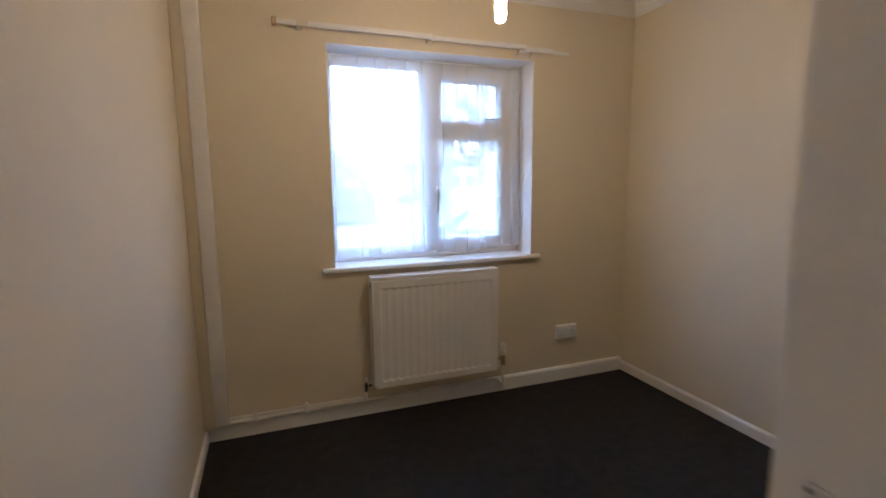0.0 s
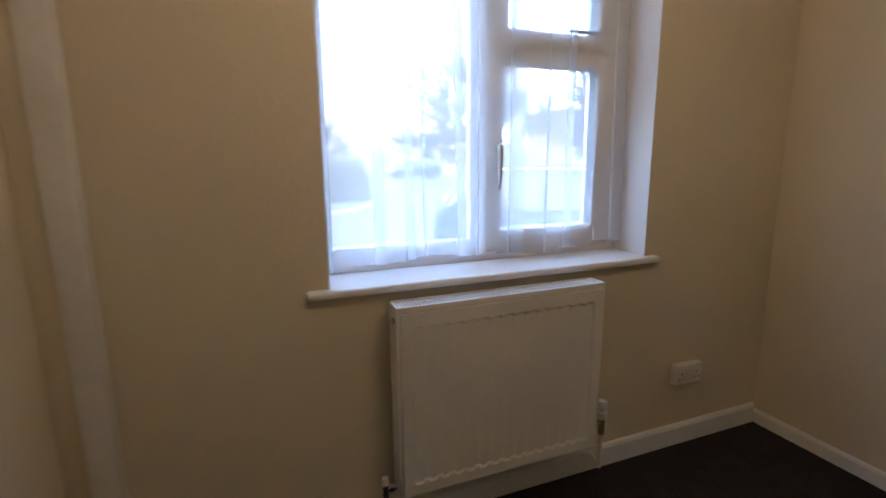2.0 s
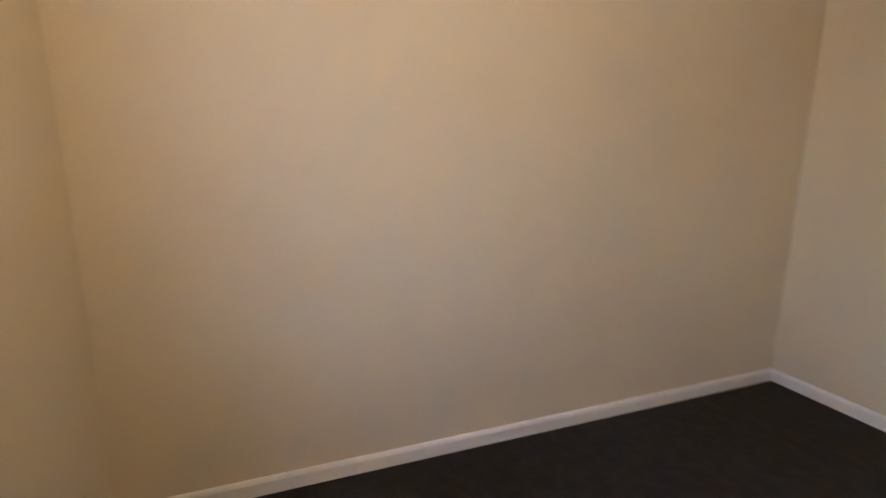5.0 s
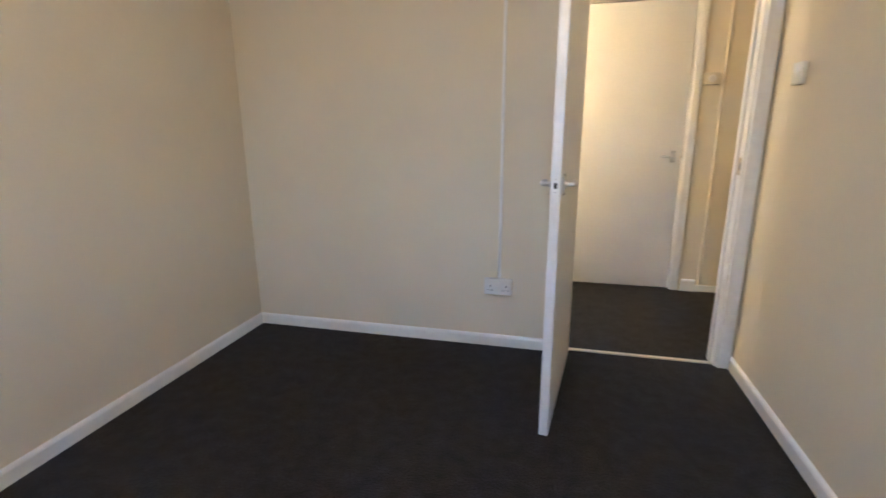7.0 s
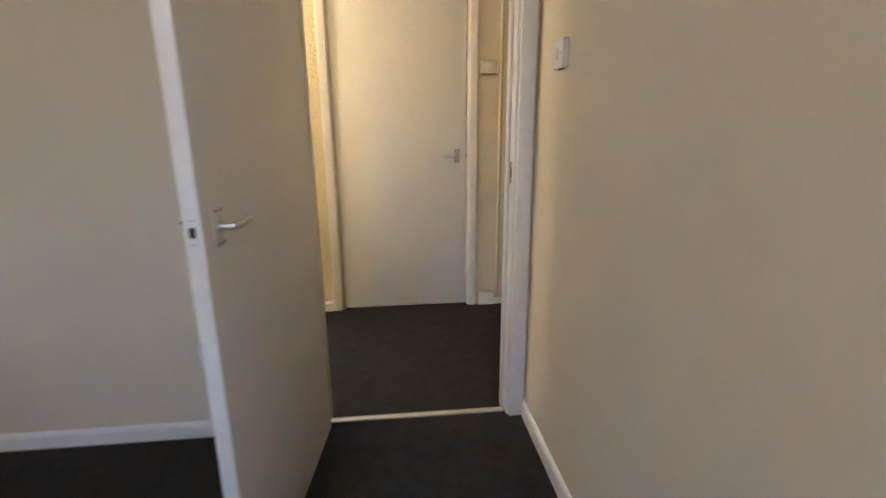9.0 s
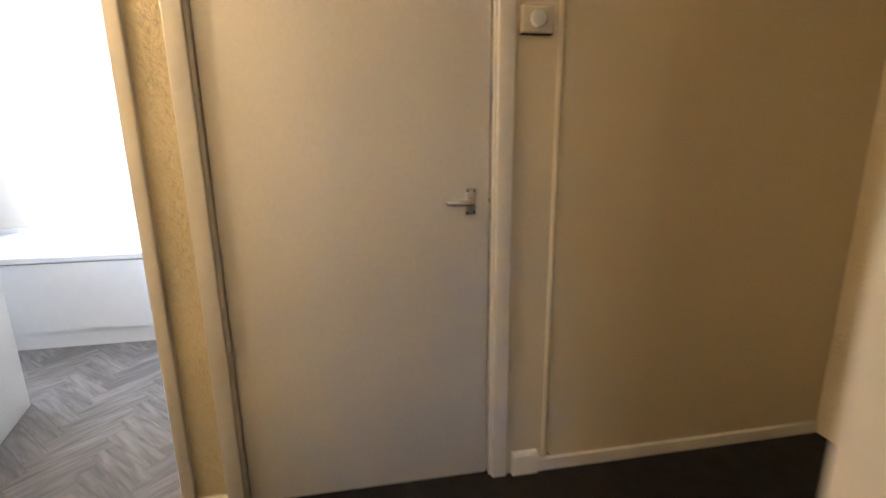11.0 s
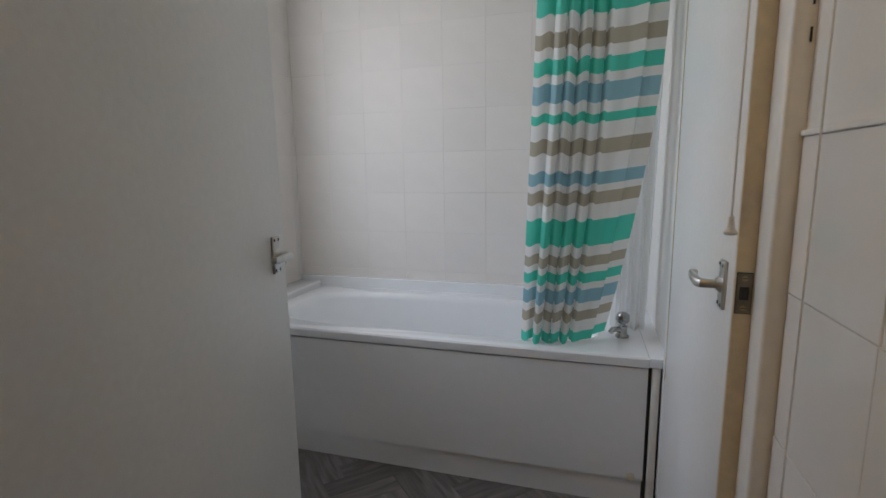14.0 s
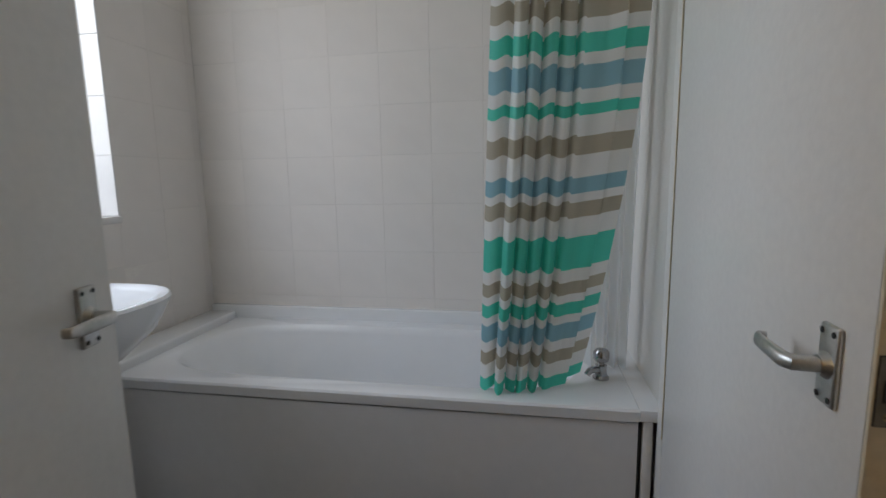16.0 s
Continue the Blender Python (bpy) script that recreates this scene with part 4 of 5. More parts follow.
pendant("pendant_lamp", "bare lit bulb hanging from the bedroom ceiling", BULB[0], BULB[1], H, BULB[2], M_BULB)
hall_lamp = thing("globe_lamp", "lit opal globe lamp under the hall ceiling", "ceiling lamp", at=pose(HALL_LAMP[0], HALL_LAMP[1], 0))
part("ceiling_rose", lathe(bmesh.new(), [(0.05, H - 0.001), (0.05, H - 0.014), (0.03, H - 0.03), (0.012, H - 0.034)]), M_PLASTIC, hall_lamp)
part("gallery", lathe(bmesh.new(), [(0.012, H - 0.033), (0.012, HALL_LAMP[2] + 0.125), (0.045, HALL_LAMP[2] + 0.115), (0.045, HALL_LAMP[2] + 0.088)]), M_PLASTIC, hall_lamp)
part("globe", lathe(bmesh.new(), [(0.1 * math.sin(k * math.pi / 16) + 0.0005, -0.1 * math.cos(k * math.pi / 16)) for k in range(17)], (0, 0, HALL_LAMP[2]), 32), M_HALL_GLOBE, hall_lamp, "lit opal glass globe")

# ---------------------------------------------------------------- bathroom
BAX0, BAX1 = 1.074, 2.655      # bath ends
BAF, BAB = -2.715, BY1 - 0.0   # front and back of the rim


def ring_rect(x0, x1, y0, y1, z, power, n=72):
    """Points of a rounded rectangle."""
    out = []
    for k in range(n):
        a = 2 * math.pi * k / n
        c, s = math.cos(a), math.sin(a)
        out.append(((x0 + x1) / 2 + (x1 - x0) / 2 * math.copysign(abs(c) ** (2 / power), c), (y0 + y1) / 2 + (y1 - y0) / 2 * math.copysign(abs(s) ** (2 / power), s), z))
    return out


bath = thing("bath", "white acrylic bath with bowed front and white side panel", "bath")
bm = bmesh.new()
fx0, fx1 = BAX0 + 0.150, BAX1 - 0.075
levels = [
    ring_rect(BAX0, BAX1, BAB + 0.001, BAF + 0.0, RIM - 0.035, 120),
    ring_rect(BAX0, BAX1, BAB + 0.001, BAF + 0.004, RIM - 0.006, 120),
    ring_rect(BAX0 + 0.005, BAX1 - 0.005, BAB + 0.004, BAF - 0.001, RIM, 110),
    ring_rect(fx0 - 0.01, fx1 + 0.01, BAB + 0.085, BAF - 0.065, RIM + 0.001, 4.2),
    ring_rect(fx0, fx1, BAB + 0.092, BAF - 0.074, RIM - 0.006, 4.0),
    ring_rect(fx0 + 0.012, fx1 - 0.02, BAB + 0.10, BAF - 0.083, RIM - 0.03, 3.8),
    ring_rect(fx0 + 0.03, fx1 - 0.10, BAB + 0.12, BAF - 0.105, RIM - 0.20, 3.6),
    ring_rect(fx0 + 0.055, fx1 - 0.20, BAB + 0.14, BAF - 0.125, RIM - 0.33, 3.4),
    ring_rect(fx0 + 0.09, fx1 - 0.27, BAB + 0.17, BAF - 0.155, RIM - 0.37, 3.2),
    ring_rect(fx0 + 0.2, fx1 - 0.45, BAB + 0.25, BAF - 0.24, RIM - 0.378, 3.0),
]
rings = [[bm.verts.new(p) for p in lv] for lv in levels]
for r0, r1 in zip(rings, rings[1:]):
    for k in range(len(r0)):
        bm.faces.new((r0[k], r0[(k + 1) % len(r0)], r1[(k + 1) % len(r0)], r1[k]))
bm.faces.new(rings[-1])
part("tub", bm, M_BATH, bath, "glossy white tub")
# panel and plinth follow a slight outward bow


def bowed(x0, x1, y, z0, z1, thick, bow, n=24):
    bm = bmesh.new()
    cols = []
    for i in range(n + 1):
        u = i / n
        x = x0 + (x1 - x0) * u
        yy = y + bow * math.sin(math.pi * u)
        cols.append([bm.verts.new((x, yy, z0)), bm.verts.new((x, yy, z1)), bm.verts.new((x, yy - thick, z1)), bm.verts.new((x, yy - thick, z0))])
    for c0, c1 in zip(cols, cols[1:]):
        for k in range(4):
            bm.faces.new((c0[k], c0[(k + 1) % 4], c1[(k + 1) % 4], c1[k]))
    bm.faces.new(cols[0])
    bm.faces.new(cols[-1][::-1])
    return bm


part("side_panel", bowed(BAX0 + 0.004, BX1 - 0.004, BAF - 0.010, 0.105, RIM - 0.042, 0.008, 0.006), M_PANEL, bath, "white bath side panel")
part("plinth", bowed(BAX0 + 0.006, BX1 - 0.004, BAF - 0.024, 0.0, 0.100, 0.012, 0.002), M_PANEL, bath, "white plinth board")
part("end_gap", block(BAX0 - 0.008, BAX0 + 0.003, BAF - 0.06, BAF - 0.022, 0.0, RIM - 0.038), M_DARK, bath, "dark gap at the panel end")
part("end_strip", block(BX0 + 0.017, BAX0 - 0.0085, BAF - 0.06, BAF - 0.008, 0.0, RIM - 0.036, 0.003), M_GLOSS, bath, "white filler strip at the panel end")
part("end_seal", block(BX0 - 0.02, BAX0 + 0.003, BY1 + 0.01, BAF - 0.002, RIM - 0.034, RIM - 0.003, 0.002), M_BATH, bath, "white seal between bath and wall")
chip = block(BAX0 + 0.03, BAX0 + 0.055, BAF - 0.012, BAF - 0.0045, 0.10, 0.128, 0.004)
part("sealant_chip", chip, M_CREAMPL, bath, "yellowed blob of sealant")
# rear upstand and raised ledge at the window end
up = bmesh.new()
box(up, BAX0, BX1, BY1 - 0.008, BY1 + 0.022, RIM - 0.02, RIM + 0.055, 0.006, 3)
tagged(mesh_object("trim_bath_upstand", up, M_BATH, smooth=True), "white upstand sealing the bath to the tiles", "trim", kind="structure")
lg = bmesh.new()
box(lg, BAX1 + 0.002, BX1 + 0.004, BY1 + 0.02, BAF - 0.012, 0.02, RIM + 0.03, 0.010, 3)
tagged(mesh_object("trim_bath_ledge", lg, M_BATH, smooth=True), "white boxed ledge at the end of the bath", "ledge", kind="structure")


def bath_tap(x, y):
    t = thing("bath_tap", "chrome pillar tap with clear head on the bath rim", "tap", at=pose(x, y, RIM) @ Matrix.Scale(1.0, 4))
    part("base", lathe(bmesh.new(), [(0.024, 0.0), (0.024, 0.006), (0.018, 0.012), (0.016, 0.03), (0.017, 0.042)]), M_TAP, t)
    part("spout", sweep(bmesh.new(), [(0, 0, 0.022), (0.018, 0.012, 0.032), (0.034, 0.022, 0.032), (0.044, 0.028, 0.020)], [(0.013, 0.012), (0.012, 0.010), (0.011, 0.009), (0.010, 0.008)], 12, 2.3), M_TAP, t)
    part("head", lathe(bmesh.new(), [(0.010, 0.042), (0.010, 0.050), (0.021, 0.056), (0.024, 0.064), (0.023, 0.082), (0.017, 0.090), (0.006, 0.093)], seg=10), M_TAP, t, "faceted clear tap head")
    return t


bath_tap(1.148, -2.905)

# tiled walls: back wall, window wall and the half-height west wall
TILE = 0.209


def tile_mesh(w, h, mat, gap=0.0016, deep=0.008):
    bm = box(bmesh.new(), gap / 2, w - gap / 2, 0, deep, gap / 2, h - gap / 2, 0.0008, 1)
    data = bpy.data.meshes.new("tile")
    bmesh.ops.recalc_face_normals(bm, faces=bm.faces)
    bm.to_mesh(data)
    bm.free()
    data.materials.append(mat)
    return data


TILE_MESHES = {}


def lay_tiles(parent, m, u_edges, z_edges, mat):
    """Tiles on a wall whose local x runs along it and local y out of it."""
    for u0, u1 in zip(u_edges, u_edges[1:]):
        for z0, z1 in zip(z_edges, z_edges[1:]):
            key = (round(u1 - u0, 4), round(z1 - z0, 4), mat)
            if key not in TILE_MESHES:
                TILE_MESHES[key] = tile_mesh(*key)
            ob = new("tile", TILE_MESHES[key])
            ob.parent = parent
            ob.matrix_basis = m @ Matrix.Translation((u0, random.uniform(-0.0002, 0.0002), z0)) @ Matrix.Rotation(random.uniform(-0.003, 0.003), 4, "X") @ Matrix.Rotation(random.uniform(-0.003, 0.003), 4, "Z")


def edges(start, joint, end, step):
    """Tile edges from start to end that pass through joint."""
    first = joint - math.floor((joint - start) / step) * step
    out = [start] if first - start > 0.012 else []
    while first < end - 0.012:
        out.append(first)
        first += step
    return out + [end]


wall_named = {o.name: o for o in scene.objects}
lay_tiles(wall_named["wall_bathroom_south"], pose(0, BY1 - 0.009, 0), edges(BX0, 1.748, BX1, TILE), edges(RIM + 0.05, 1.245, H, TILE * 0.955), M_WALL_TILE)


lay_tiles(wall_named["wall_bathroom_east"], pose(BX1 + 0.009, 0, 0, 0, 0, 90),
          edges(BY1, -2.94, -2.94, TILE), edges(RIM + 0.04, 1.245, H, TILE * 0.955), M_WALL_TILE)
lay_tiles(wall_named["wall_bathroom_east"], pose(BX1 + 0.009, 0, 0, 0, 0, 90), edges(-2.94, -2.94, BY0, TILE), [0.1, 0.31, 0.52, 0.69, 0.86, 1.03], M_WALL_TILE)
lay_tiles(wall_named["wall_bathroom_west"], pose(BX0 - 0.009, 0, 0, 0, 0, -90), edges(1.345, 1.668, 1.885, 0.335), [0.0, 0.125, 0.335, 0.545, 0.76, 0.972, 1.182], M_TILE)
wt = bmesh.new()
box(wt, BX0 - 0.009, BX0 + 0.003, -1.886, -1.345, 1.182, 1.190, 0.002)
tagged(mesh_object("trim_tile", wt, M_GLOSS), "white trim along the top of the tiles", "trim", kind="structure")

# bathroom window on the outer wall, with tiled reveal
win2 = tagged(new("window_2"), "white bathroom window with obscured glass and tiled reveal", "window", kind="structure")
part("window_frame", block(BX1 + 0.235, BX1 + 0.285, -2.94, -2.88, 1.035, 2.20, 0.004), M_UPVC, win2)
part("window_frame", block(BX1 + 0.235, BX1 + 0.285, -1.81, -1.75, 1.035, 2.20, 0.004), M_UPVC, win2)
part("window_frame", block(BX1 + 0.235, BX1 + 0.285, -2.88, -1.81, 1.035, 1.095, 0.004), M_UPVC, win2)
part("window_frame", block(BX1 + 0.235, BX1 + 0.285, -2.88, -1.81, 2.14, 2.20, 0.004), M_UPVC, win2)
g = part("pane", block(BX1 + 0.255, BX1 + 0.260, -2.885, -1.805, 1.09, 2.145), M_GLASS, win2, "bathroom window pane", smooth=False)
g.visible_shadow = False
part("window_sill", block(BX1 - 0.012, BX1 + 0.237, -2.94, -1.75, 1.012, 1.036, 0.004), M_TILE, win2, "tiled window sill")
for z0, z1 in ((1.037, 1.245), (1.247, 1.444), (1.446, 1.643), (1.645, 1.842), (1.844, 2.04), (2.042, 2.198)):
    part("tile", block(BX1 - 0.002, BX1 + 0.235, -2.942, -2.934, z0, z1, 0.0015), M_TILE, win2, smooth=False)

# wash basin on its pedestal
basin = thing("wash_basin", "white ceramic wash basin below the bathroom window", "wash basin", at=pose(BX1, -2.475, 0))
bm = bmesh.new()


def basin_ring(back, front, half, z, n=48):
    out = []
    for k in range(n):
        a = 2 * math.pi * k / n
        c, s = math.cos(a), math.sin(a)
        x = -((front + back) / 2 + (front - back) / 2 * math.copysign(abs(c) ** 0.86, c))
        out.append((x, half * math.copysign(abs(s) ** 0.8, s), z))
    return out


rings = [[bm.verts.new(p) for p in basin_ring(*lv)] for lv in (
    (0.10, 0.26, 0.09, 0.62), (0.03, 0.36, 0.14, 0.68), (0.012, 0.45, 0.19, 0.76), (0.006, 0.488, 0.215, 0.83), (0.005, 0.494, 0.22, 0.846), (0.007, 0.488, 0.216, 0.853),
    (0.09, 0.46, 0.195, 0.849), (0.10, 0.445, 0.185, 0.838), (0.12, 0.40, 0.155, 0.76), (0.16, 0.33, 0.10, 0.71), (0.2, 0.28, 0.05, 0.70))]
for r0, r1 in zip(rings, rings[1:]):
    for k in range(48):
        bm.faces.new((r0[k], r0[(k + 1) % 48], r1[(k + 1) % 48], r1[k]))
bm.faces.new(rings[0][::-1])
bm.faces.new(rings[-1])
part("bowl", bm, M_BATH, basin, "glossy white bowl")
part("pedestal", lathe(bmesh.new(), [(0.115, 0.0), (0.11, 0.03), (0.08, 0.12), (0.075, 0.45), (0.095, 0.62)], (-0.17, 0, 0)), M_BATH, basin)

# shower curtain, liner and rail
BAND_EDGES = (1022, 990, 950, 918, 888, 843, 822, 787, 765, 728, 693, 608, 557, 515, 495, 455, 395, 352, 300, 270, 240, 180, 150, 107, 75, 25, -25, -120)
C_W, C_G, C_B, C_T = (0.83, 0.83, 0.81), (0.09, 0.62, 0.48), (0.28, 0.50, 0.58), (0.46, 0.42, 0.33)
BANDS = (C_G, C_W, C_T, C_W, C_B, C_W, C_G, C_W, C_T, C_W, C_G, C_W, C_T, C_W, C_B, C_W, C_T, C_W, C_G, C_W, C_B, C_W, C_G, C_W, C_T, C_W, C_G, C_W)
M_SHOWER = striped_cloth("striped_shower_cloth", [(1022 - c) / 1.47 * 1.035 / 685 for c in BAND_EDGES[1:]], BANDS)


def hanging_cloth(x_at, y_at, top, hem, cols=170, rows=60):
    """A gathered cloth; x_at and y_at give its plan at (u, v), v from 0 at the rail to 1 at the hem."""
    bm = bmesh.new()
    uv = bm.loops.layers.uv.new("UVMap")
    grid = []
    for j in range(rows + 1):
        v = j / rows
        row = []
        for i in range(cols + 1):
            u = i / cols
            h = hem(u)
            z = top + (h - top) * v
            row.append((bm.verts.new((x_at(u, v), y_at(u, v), z)), (u, z - h)))
        grid.append(row)
    for j in range(rows):
        for i in range(cols):
            q = (grid[j][i], grid[j][i + 1], grid[j + 1][i + 1], grid[j + 1][i])
            f = bm.faces.new([a[0] for a in q])
            for lp, a in zip(f.loops, q):
                lp[uv].uv = a[1]
    return bm


# plan of the gathered cloth: (share of the width, depth towards the room); flat edge, four tight pleats, two broad laps
PLEATS = [(0.0, 0.0), (0.06, 0.008), (0.115, 0.004), (0.145, -0.020), (0.155, 0.012), (0.195, 0.028), (0.24, 0.016), (0.238, -0.018), (0.25, -0.020), (0.258, 0.012), (0.295, 0.027), (0.34, 0.014),
          (0.338, -0.020), (0.35, -0.022), (0.358, 0.010), (0.40, 0.026), (0.445, 0.012), (0.44, -0.022), (0.455, -0.024), (0.465, 0.006), (0.51, 0.020), (0.548, 0.004), (0.54, -0.026), (0.56, -0.028),
          (0.575, 0.006), (0.64, 0.014), (0.72, 0.004), (0.80, 0.010), (0.842, 0.012), (0.838, -0.004), (0.815, -0.010), (0.825, -0.020), (0.90, -0.018), (1.0, -0.028)]


def pleat_at(u):
    """Smooth curve through the plan of the pleats."""
    k = min(int(u * (len(PLEATS) - 1)), len(PLEATS) - 2)
    f = u * (len(PLEATS) - 1) - k
    p = [PLEATS[min(max(k + i, 0), len(PLEATS) - 1)] for i in (-1, 0, 1, 2)]
    return tuple(0.5 * (2 * p[1][a] + (p[2][a] - p[0][a]) * f + (2 * p[0][a] - 5 * p[1][a] + 4 * p[2][a] - p[3][a]) * f * f + (3 * p[1][a] - p[0][a] - 3 * p[2][a] + p[3][a]) * f ** 3) for a in (0, 1))


def curtain_x(u, v):
    left = 1.448 + 0.050 * v
    right = 1.062 + 0.235 * max(0.0, v - 0.25) ** 1.6
    w = pleat_at(u)[0]
    return left + (right - left) * (w + 0.008 * math.sin(9 * w + 3 * v) * w * (1 - w) * 4)


def curtain_y(u, v):
    w, d = pleat_at(u)
    back = -0.105 * max(0.0, w - 0.62) ** 1.2 * 2.2 * v
    return -2.790 + d * (0.9 + 0.25 * v) + 0.010 * math.sin(7 * w + 0.6) + back + 0.004 * math.sin(21 * w + 5 * v) * v


sc = thing("shower_curtain", "green, blue and taupe striped shower curtain drawn aside", "shower curtain")
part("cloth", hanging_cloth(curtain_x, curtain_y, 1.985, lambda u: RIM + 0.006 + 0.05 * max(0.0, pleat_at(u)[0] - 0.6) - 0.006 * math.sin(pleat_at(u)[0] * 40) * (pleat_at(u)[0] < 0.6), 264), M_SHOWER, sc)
lin = thing("shower_liner", "plain white shower liner hanging inside the bath", "shower curtain")
part("cloth", hanging_cloth(lambda u, v: 1.046 + u * 0.14 + 0.02 * v * (1 - u), lambda u, v: -2.935 + 0.018 * math.sin(u * 22 + 1.5 * v) - 0.05 * v, 1.985, lambda u: RIM - 0.02 + 0.03, 60, 40), M_LINER, lin)
part("hem", hanging_cloth(lambda u, v: 1.066 + u * 0.12, lambda u, v: -2.981 + 0.018 * math.sin(u * 22 + 1.5), RIM + 0.035, lambda u: RIM + 0.008, 60, 3), M_LINER, lin, "doubled hem of the liner")
rl = thing("shower_rail", "white shower curtain rail between the bathroom walls", "curtain rail")
part("pole", rod(bmesh.new(), (BX0, -2.83, 2.0), (BX1, -2.83, 2.0), 0.0125, seg=16), M_PLASTIC, rl)
for i in range(9):
    rg = bmesh.new()
    x = 1.08 + i * 0.044
    sweep(rg, [(x, -2.83 + 0.018 * math.cos(a), 1.998 + 0.02 * math.sin(a)) for a in [k * 6.2832 / 12 for k in range(13)]], [(0.002, 0.002)] * 13, 6, 2, Vector((1, 0, 0)))
    part("ring", rg, M_PLASTIC, rl)
cord = thing("pull_cord", "white light pull cord with an acorn knob", "pull cord")
part("cord", sweep(bmesh.new(), [(1.104, -1.852, H), (1.106, -1.851, 1.8), (1.108, -1.850, 1.079)], [(0.0014, 0.0014)] * 3, 6, 2, Vector((1, 0, 0))), M_PLASTIC, cord)
part("acorn", lathe(bmesh.new(), [(0.0018, 0.0), (0.0070, 0.0008), (0.0090, 0.003), (0.0090, 0.005), (0.0056, 0.009), (0.0042, 0.018), (0.0036, 0.025), (0.0010, 0.027)], (1.108, -1.850, 1.054), 16), M_PLASTIC, cord, "white acorn knob")
cord2 = thing("pull_cord", "long thin white cord hanging beside the tiles", "pull cord")
part("cord", sweep(bmesh.new(), [(1.040, -1.792, H), (1.041, -1.79, 1.5), (1.043, -1.788, 0.6)], [(0.0013, 0.0013)] * 3, 6, 2, Vector((1, 0, 0))), M_PLASTIC, cord2)

# ---------------------------------------------------------------- herringbone vinyl planks
PW, PL = 0.082, 0.328


def clip_polygon(poly, x0, x1, y0, y1):
    for axis, lim, sign in ((0, x0, 1), (0, x1, -1), (1, y0, 1), (1, y1, -1)):
        out = []
        for i, p in enumerate(poly):
            q = poly[(i + 1) % len(poly)]
            dp, dq = sign * (p[axis] - lim), sign * (q[axis] - lim)
            if dp >= 0:
                out.append(p)
            if dp * dq < 0:
                t = dp / (dp - dq)
                out.append((p[0] + (q[0] - p[0]) * t, p[1] + (q[1] - p[1]) * t))
        poly = out
        if len(poly) < 3:
            return []
    return poly


def plank(name, poly, angle):
    cx, cy = sum(p[0] for p in poly) / len(poly), sum(p[1] for p in poly) / len(poly)
    c, s = math.cos(-angle), math.sin(-angle)
    bm = bmesh.new()
    loc = [((p[0] - cx) * c - (p[1] - cy) * s, (p[0] - cx) * s + (p[1] - cy) * c) for p in poly]
    top = [bm.verts.new((x * 0.996, y * 0.988, 0.004)) for x, y in loc]
    low = [bm.verts.new((x, y, 0)) for x, y in loc]
    bm.faces.new(top)
    for i in range(len(top)):
        bm.faces.new((low[i], low[(i + 1) % len(low)], top[(i + 1) % len(top)], top[i]))
    ob = mesh_object("plank", bm, M_VINYL, floor_bath)
    ob.matrix_basis = Matrix.Translation((cx, cy, -0.004)) @ Matrix.Rotation(angle, 4, "Z")


turn = math.radians(45)
for k in range(-14, 30):
    for r in range(-14, 30):
        # the classic L-shaped herringbone cell on a square lattice, turned to the room's diagonal
        a, b = k * PW + r * PL, k * PW - r * PL
        for rect, ang in (((a, b, a + PL, b + PW), 0.0), ((a + 0.0, b + PW, a + PW, b + PW + PL), math.pi / 2)):
            x0, y0, x1, y1 = rect
            pts = [(x0, y0), (x1, y0), (x1, y1), (x0, y1)]
            c, s = math.cos(turn), math.sin(turn)
            pts = [(1.5 + x * c - y * s, -3.6 + x * s + y * c) for x, y in pts]
            pts = clip_polygon(pts, BX0 - 0.01, 2.4, -2.745, HY - 0.03)
            if len(pts) >= 3:
                area = abs(sum(p[0] * q[1] - q[0] * p[1] for p, q in zip(pts, pts[1:] + pts[:1]))) / 2
                if area > 0.0006:
                    plank("plank", pts, turn + ang)
tagged(mesh_object("floor_bathroom_edge", block(2.4, BX1 + 0.009, -2.745, HY - 0.1, -0.004, 0.0), M_VINYL), "grey wood-effect vinyl beside the basin", "floor", kind="structure")

# ---------------------------------------------------------------- outside the bedroom window
M_TARMAC = material("pale_worn_tarmac", (0.05, 0.053, 0.058), 0.75, grain=40, amount=0.2, stain=0.4, stain_amount=0.2)
M_GRASS = material("winter_grass", (0.05, 0.06, 0.04), 0.9, grain=20, amount=0.35, stain=0.5, stain_amount=0.25)
M_KERB = material("concrete_kerb", (0.2, 0.195, 0.185), 0.8, grain=30, amount=0.12, stain=1, stain_amount=0.15)
M_CAR = material("dark_blue_car_paint", (0.004, 0.014, 0.045), 0.35, 0.1, coat=0.2)
M_CARGLASS = material("tinted_car_glass", (0.035, 0.042, 0.05), 0.15)
M_TYRE = material("tyre_rubber", (0.02, 0.02, 0.02), 0.85)
M_BARK = material("bare_bark", (0.04, 0.036, 0.033), 0.9, grain=12, amount=0.3)
M_BRICK = material("brown_brick_wall", (0.12, 0.10, 0.09), 0.85, grain=6, amount=0.2)
M_ROOF = material("grey_flat_roof", (0.11, 0.115, 0.125), 0.8)
M_HEDGE = material("clipped_hedge", (0.028, 0.032, 0.024), 0.9, grain=9, amount=0.4)
M_ORANGE = material("orange_van_paint", (0.62, 0.22, 0.05), 0.4)
M_POST = material("galvanised_post", (0.2, 0.21, 0.22), 0.6, 0.3)

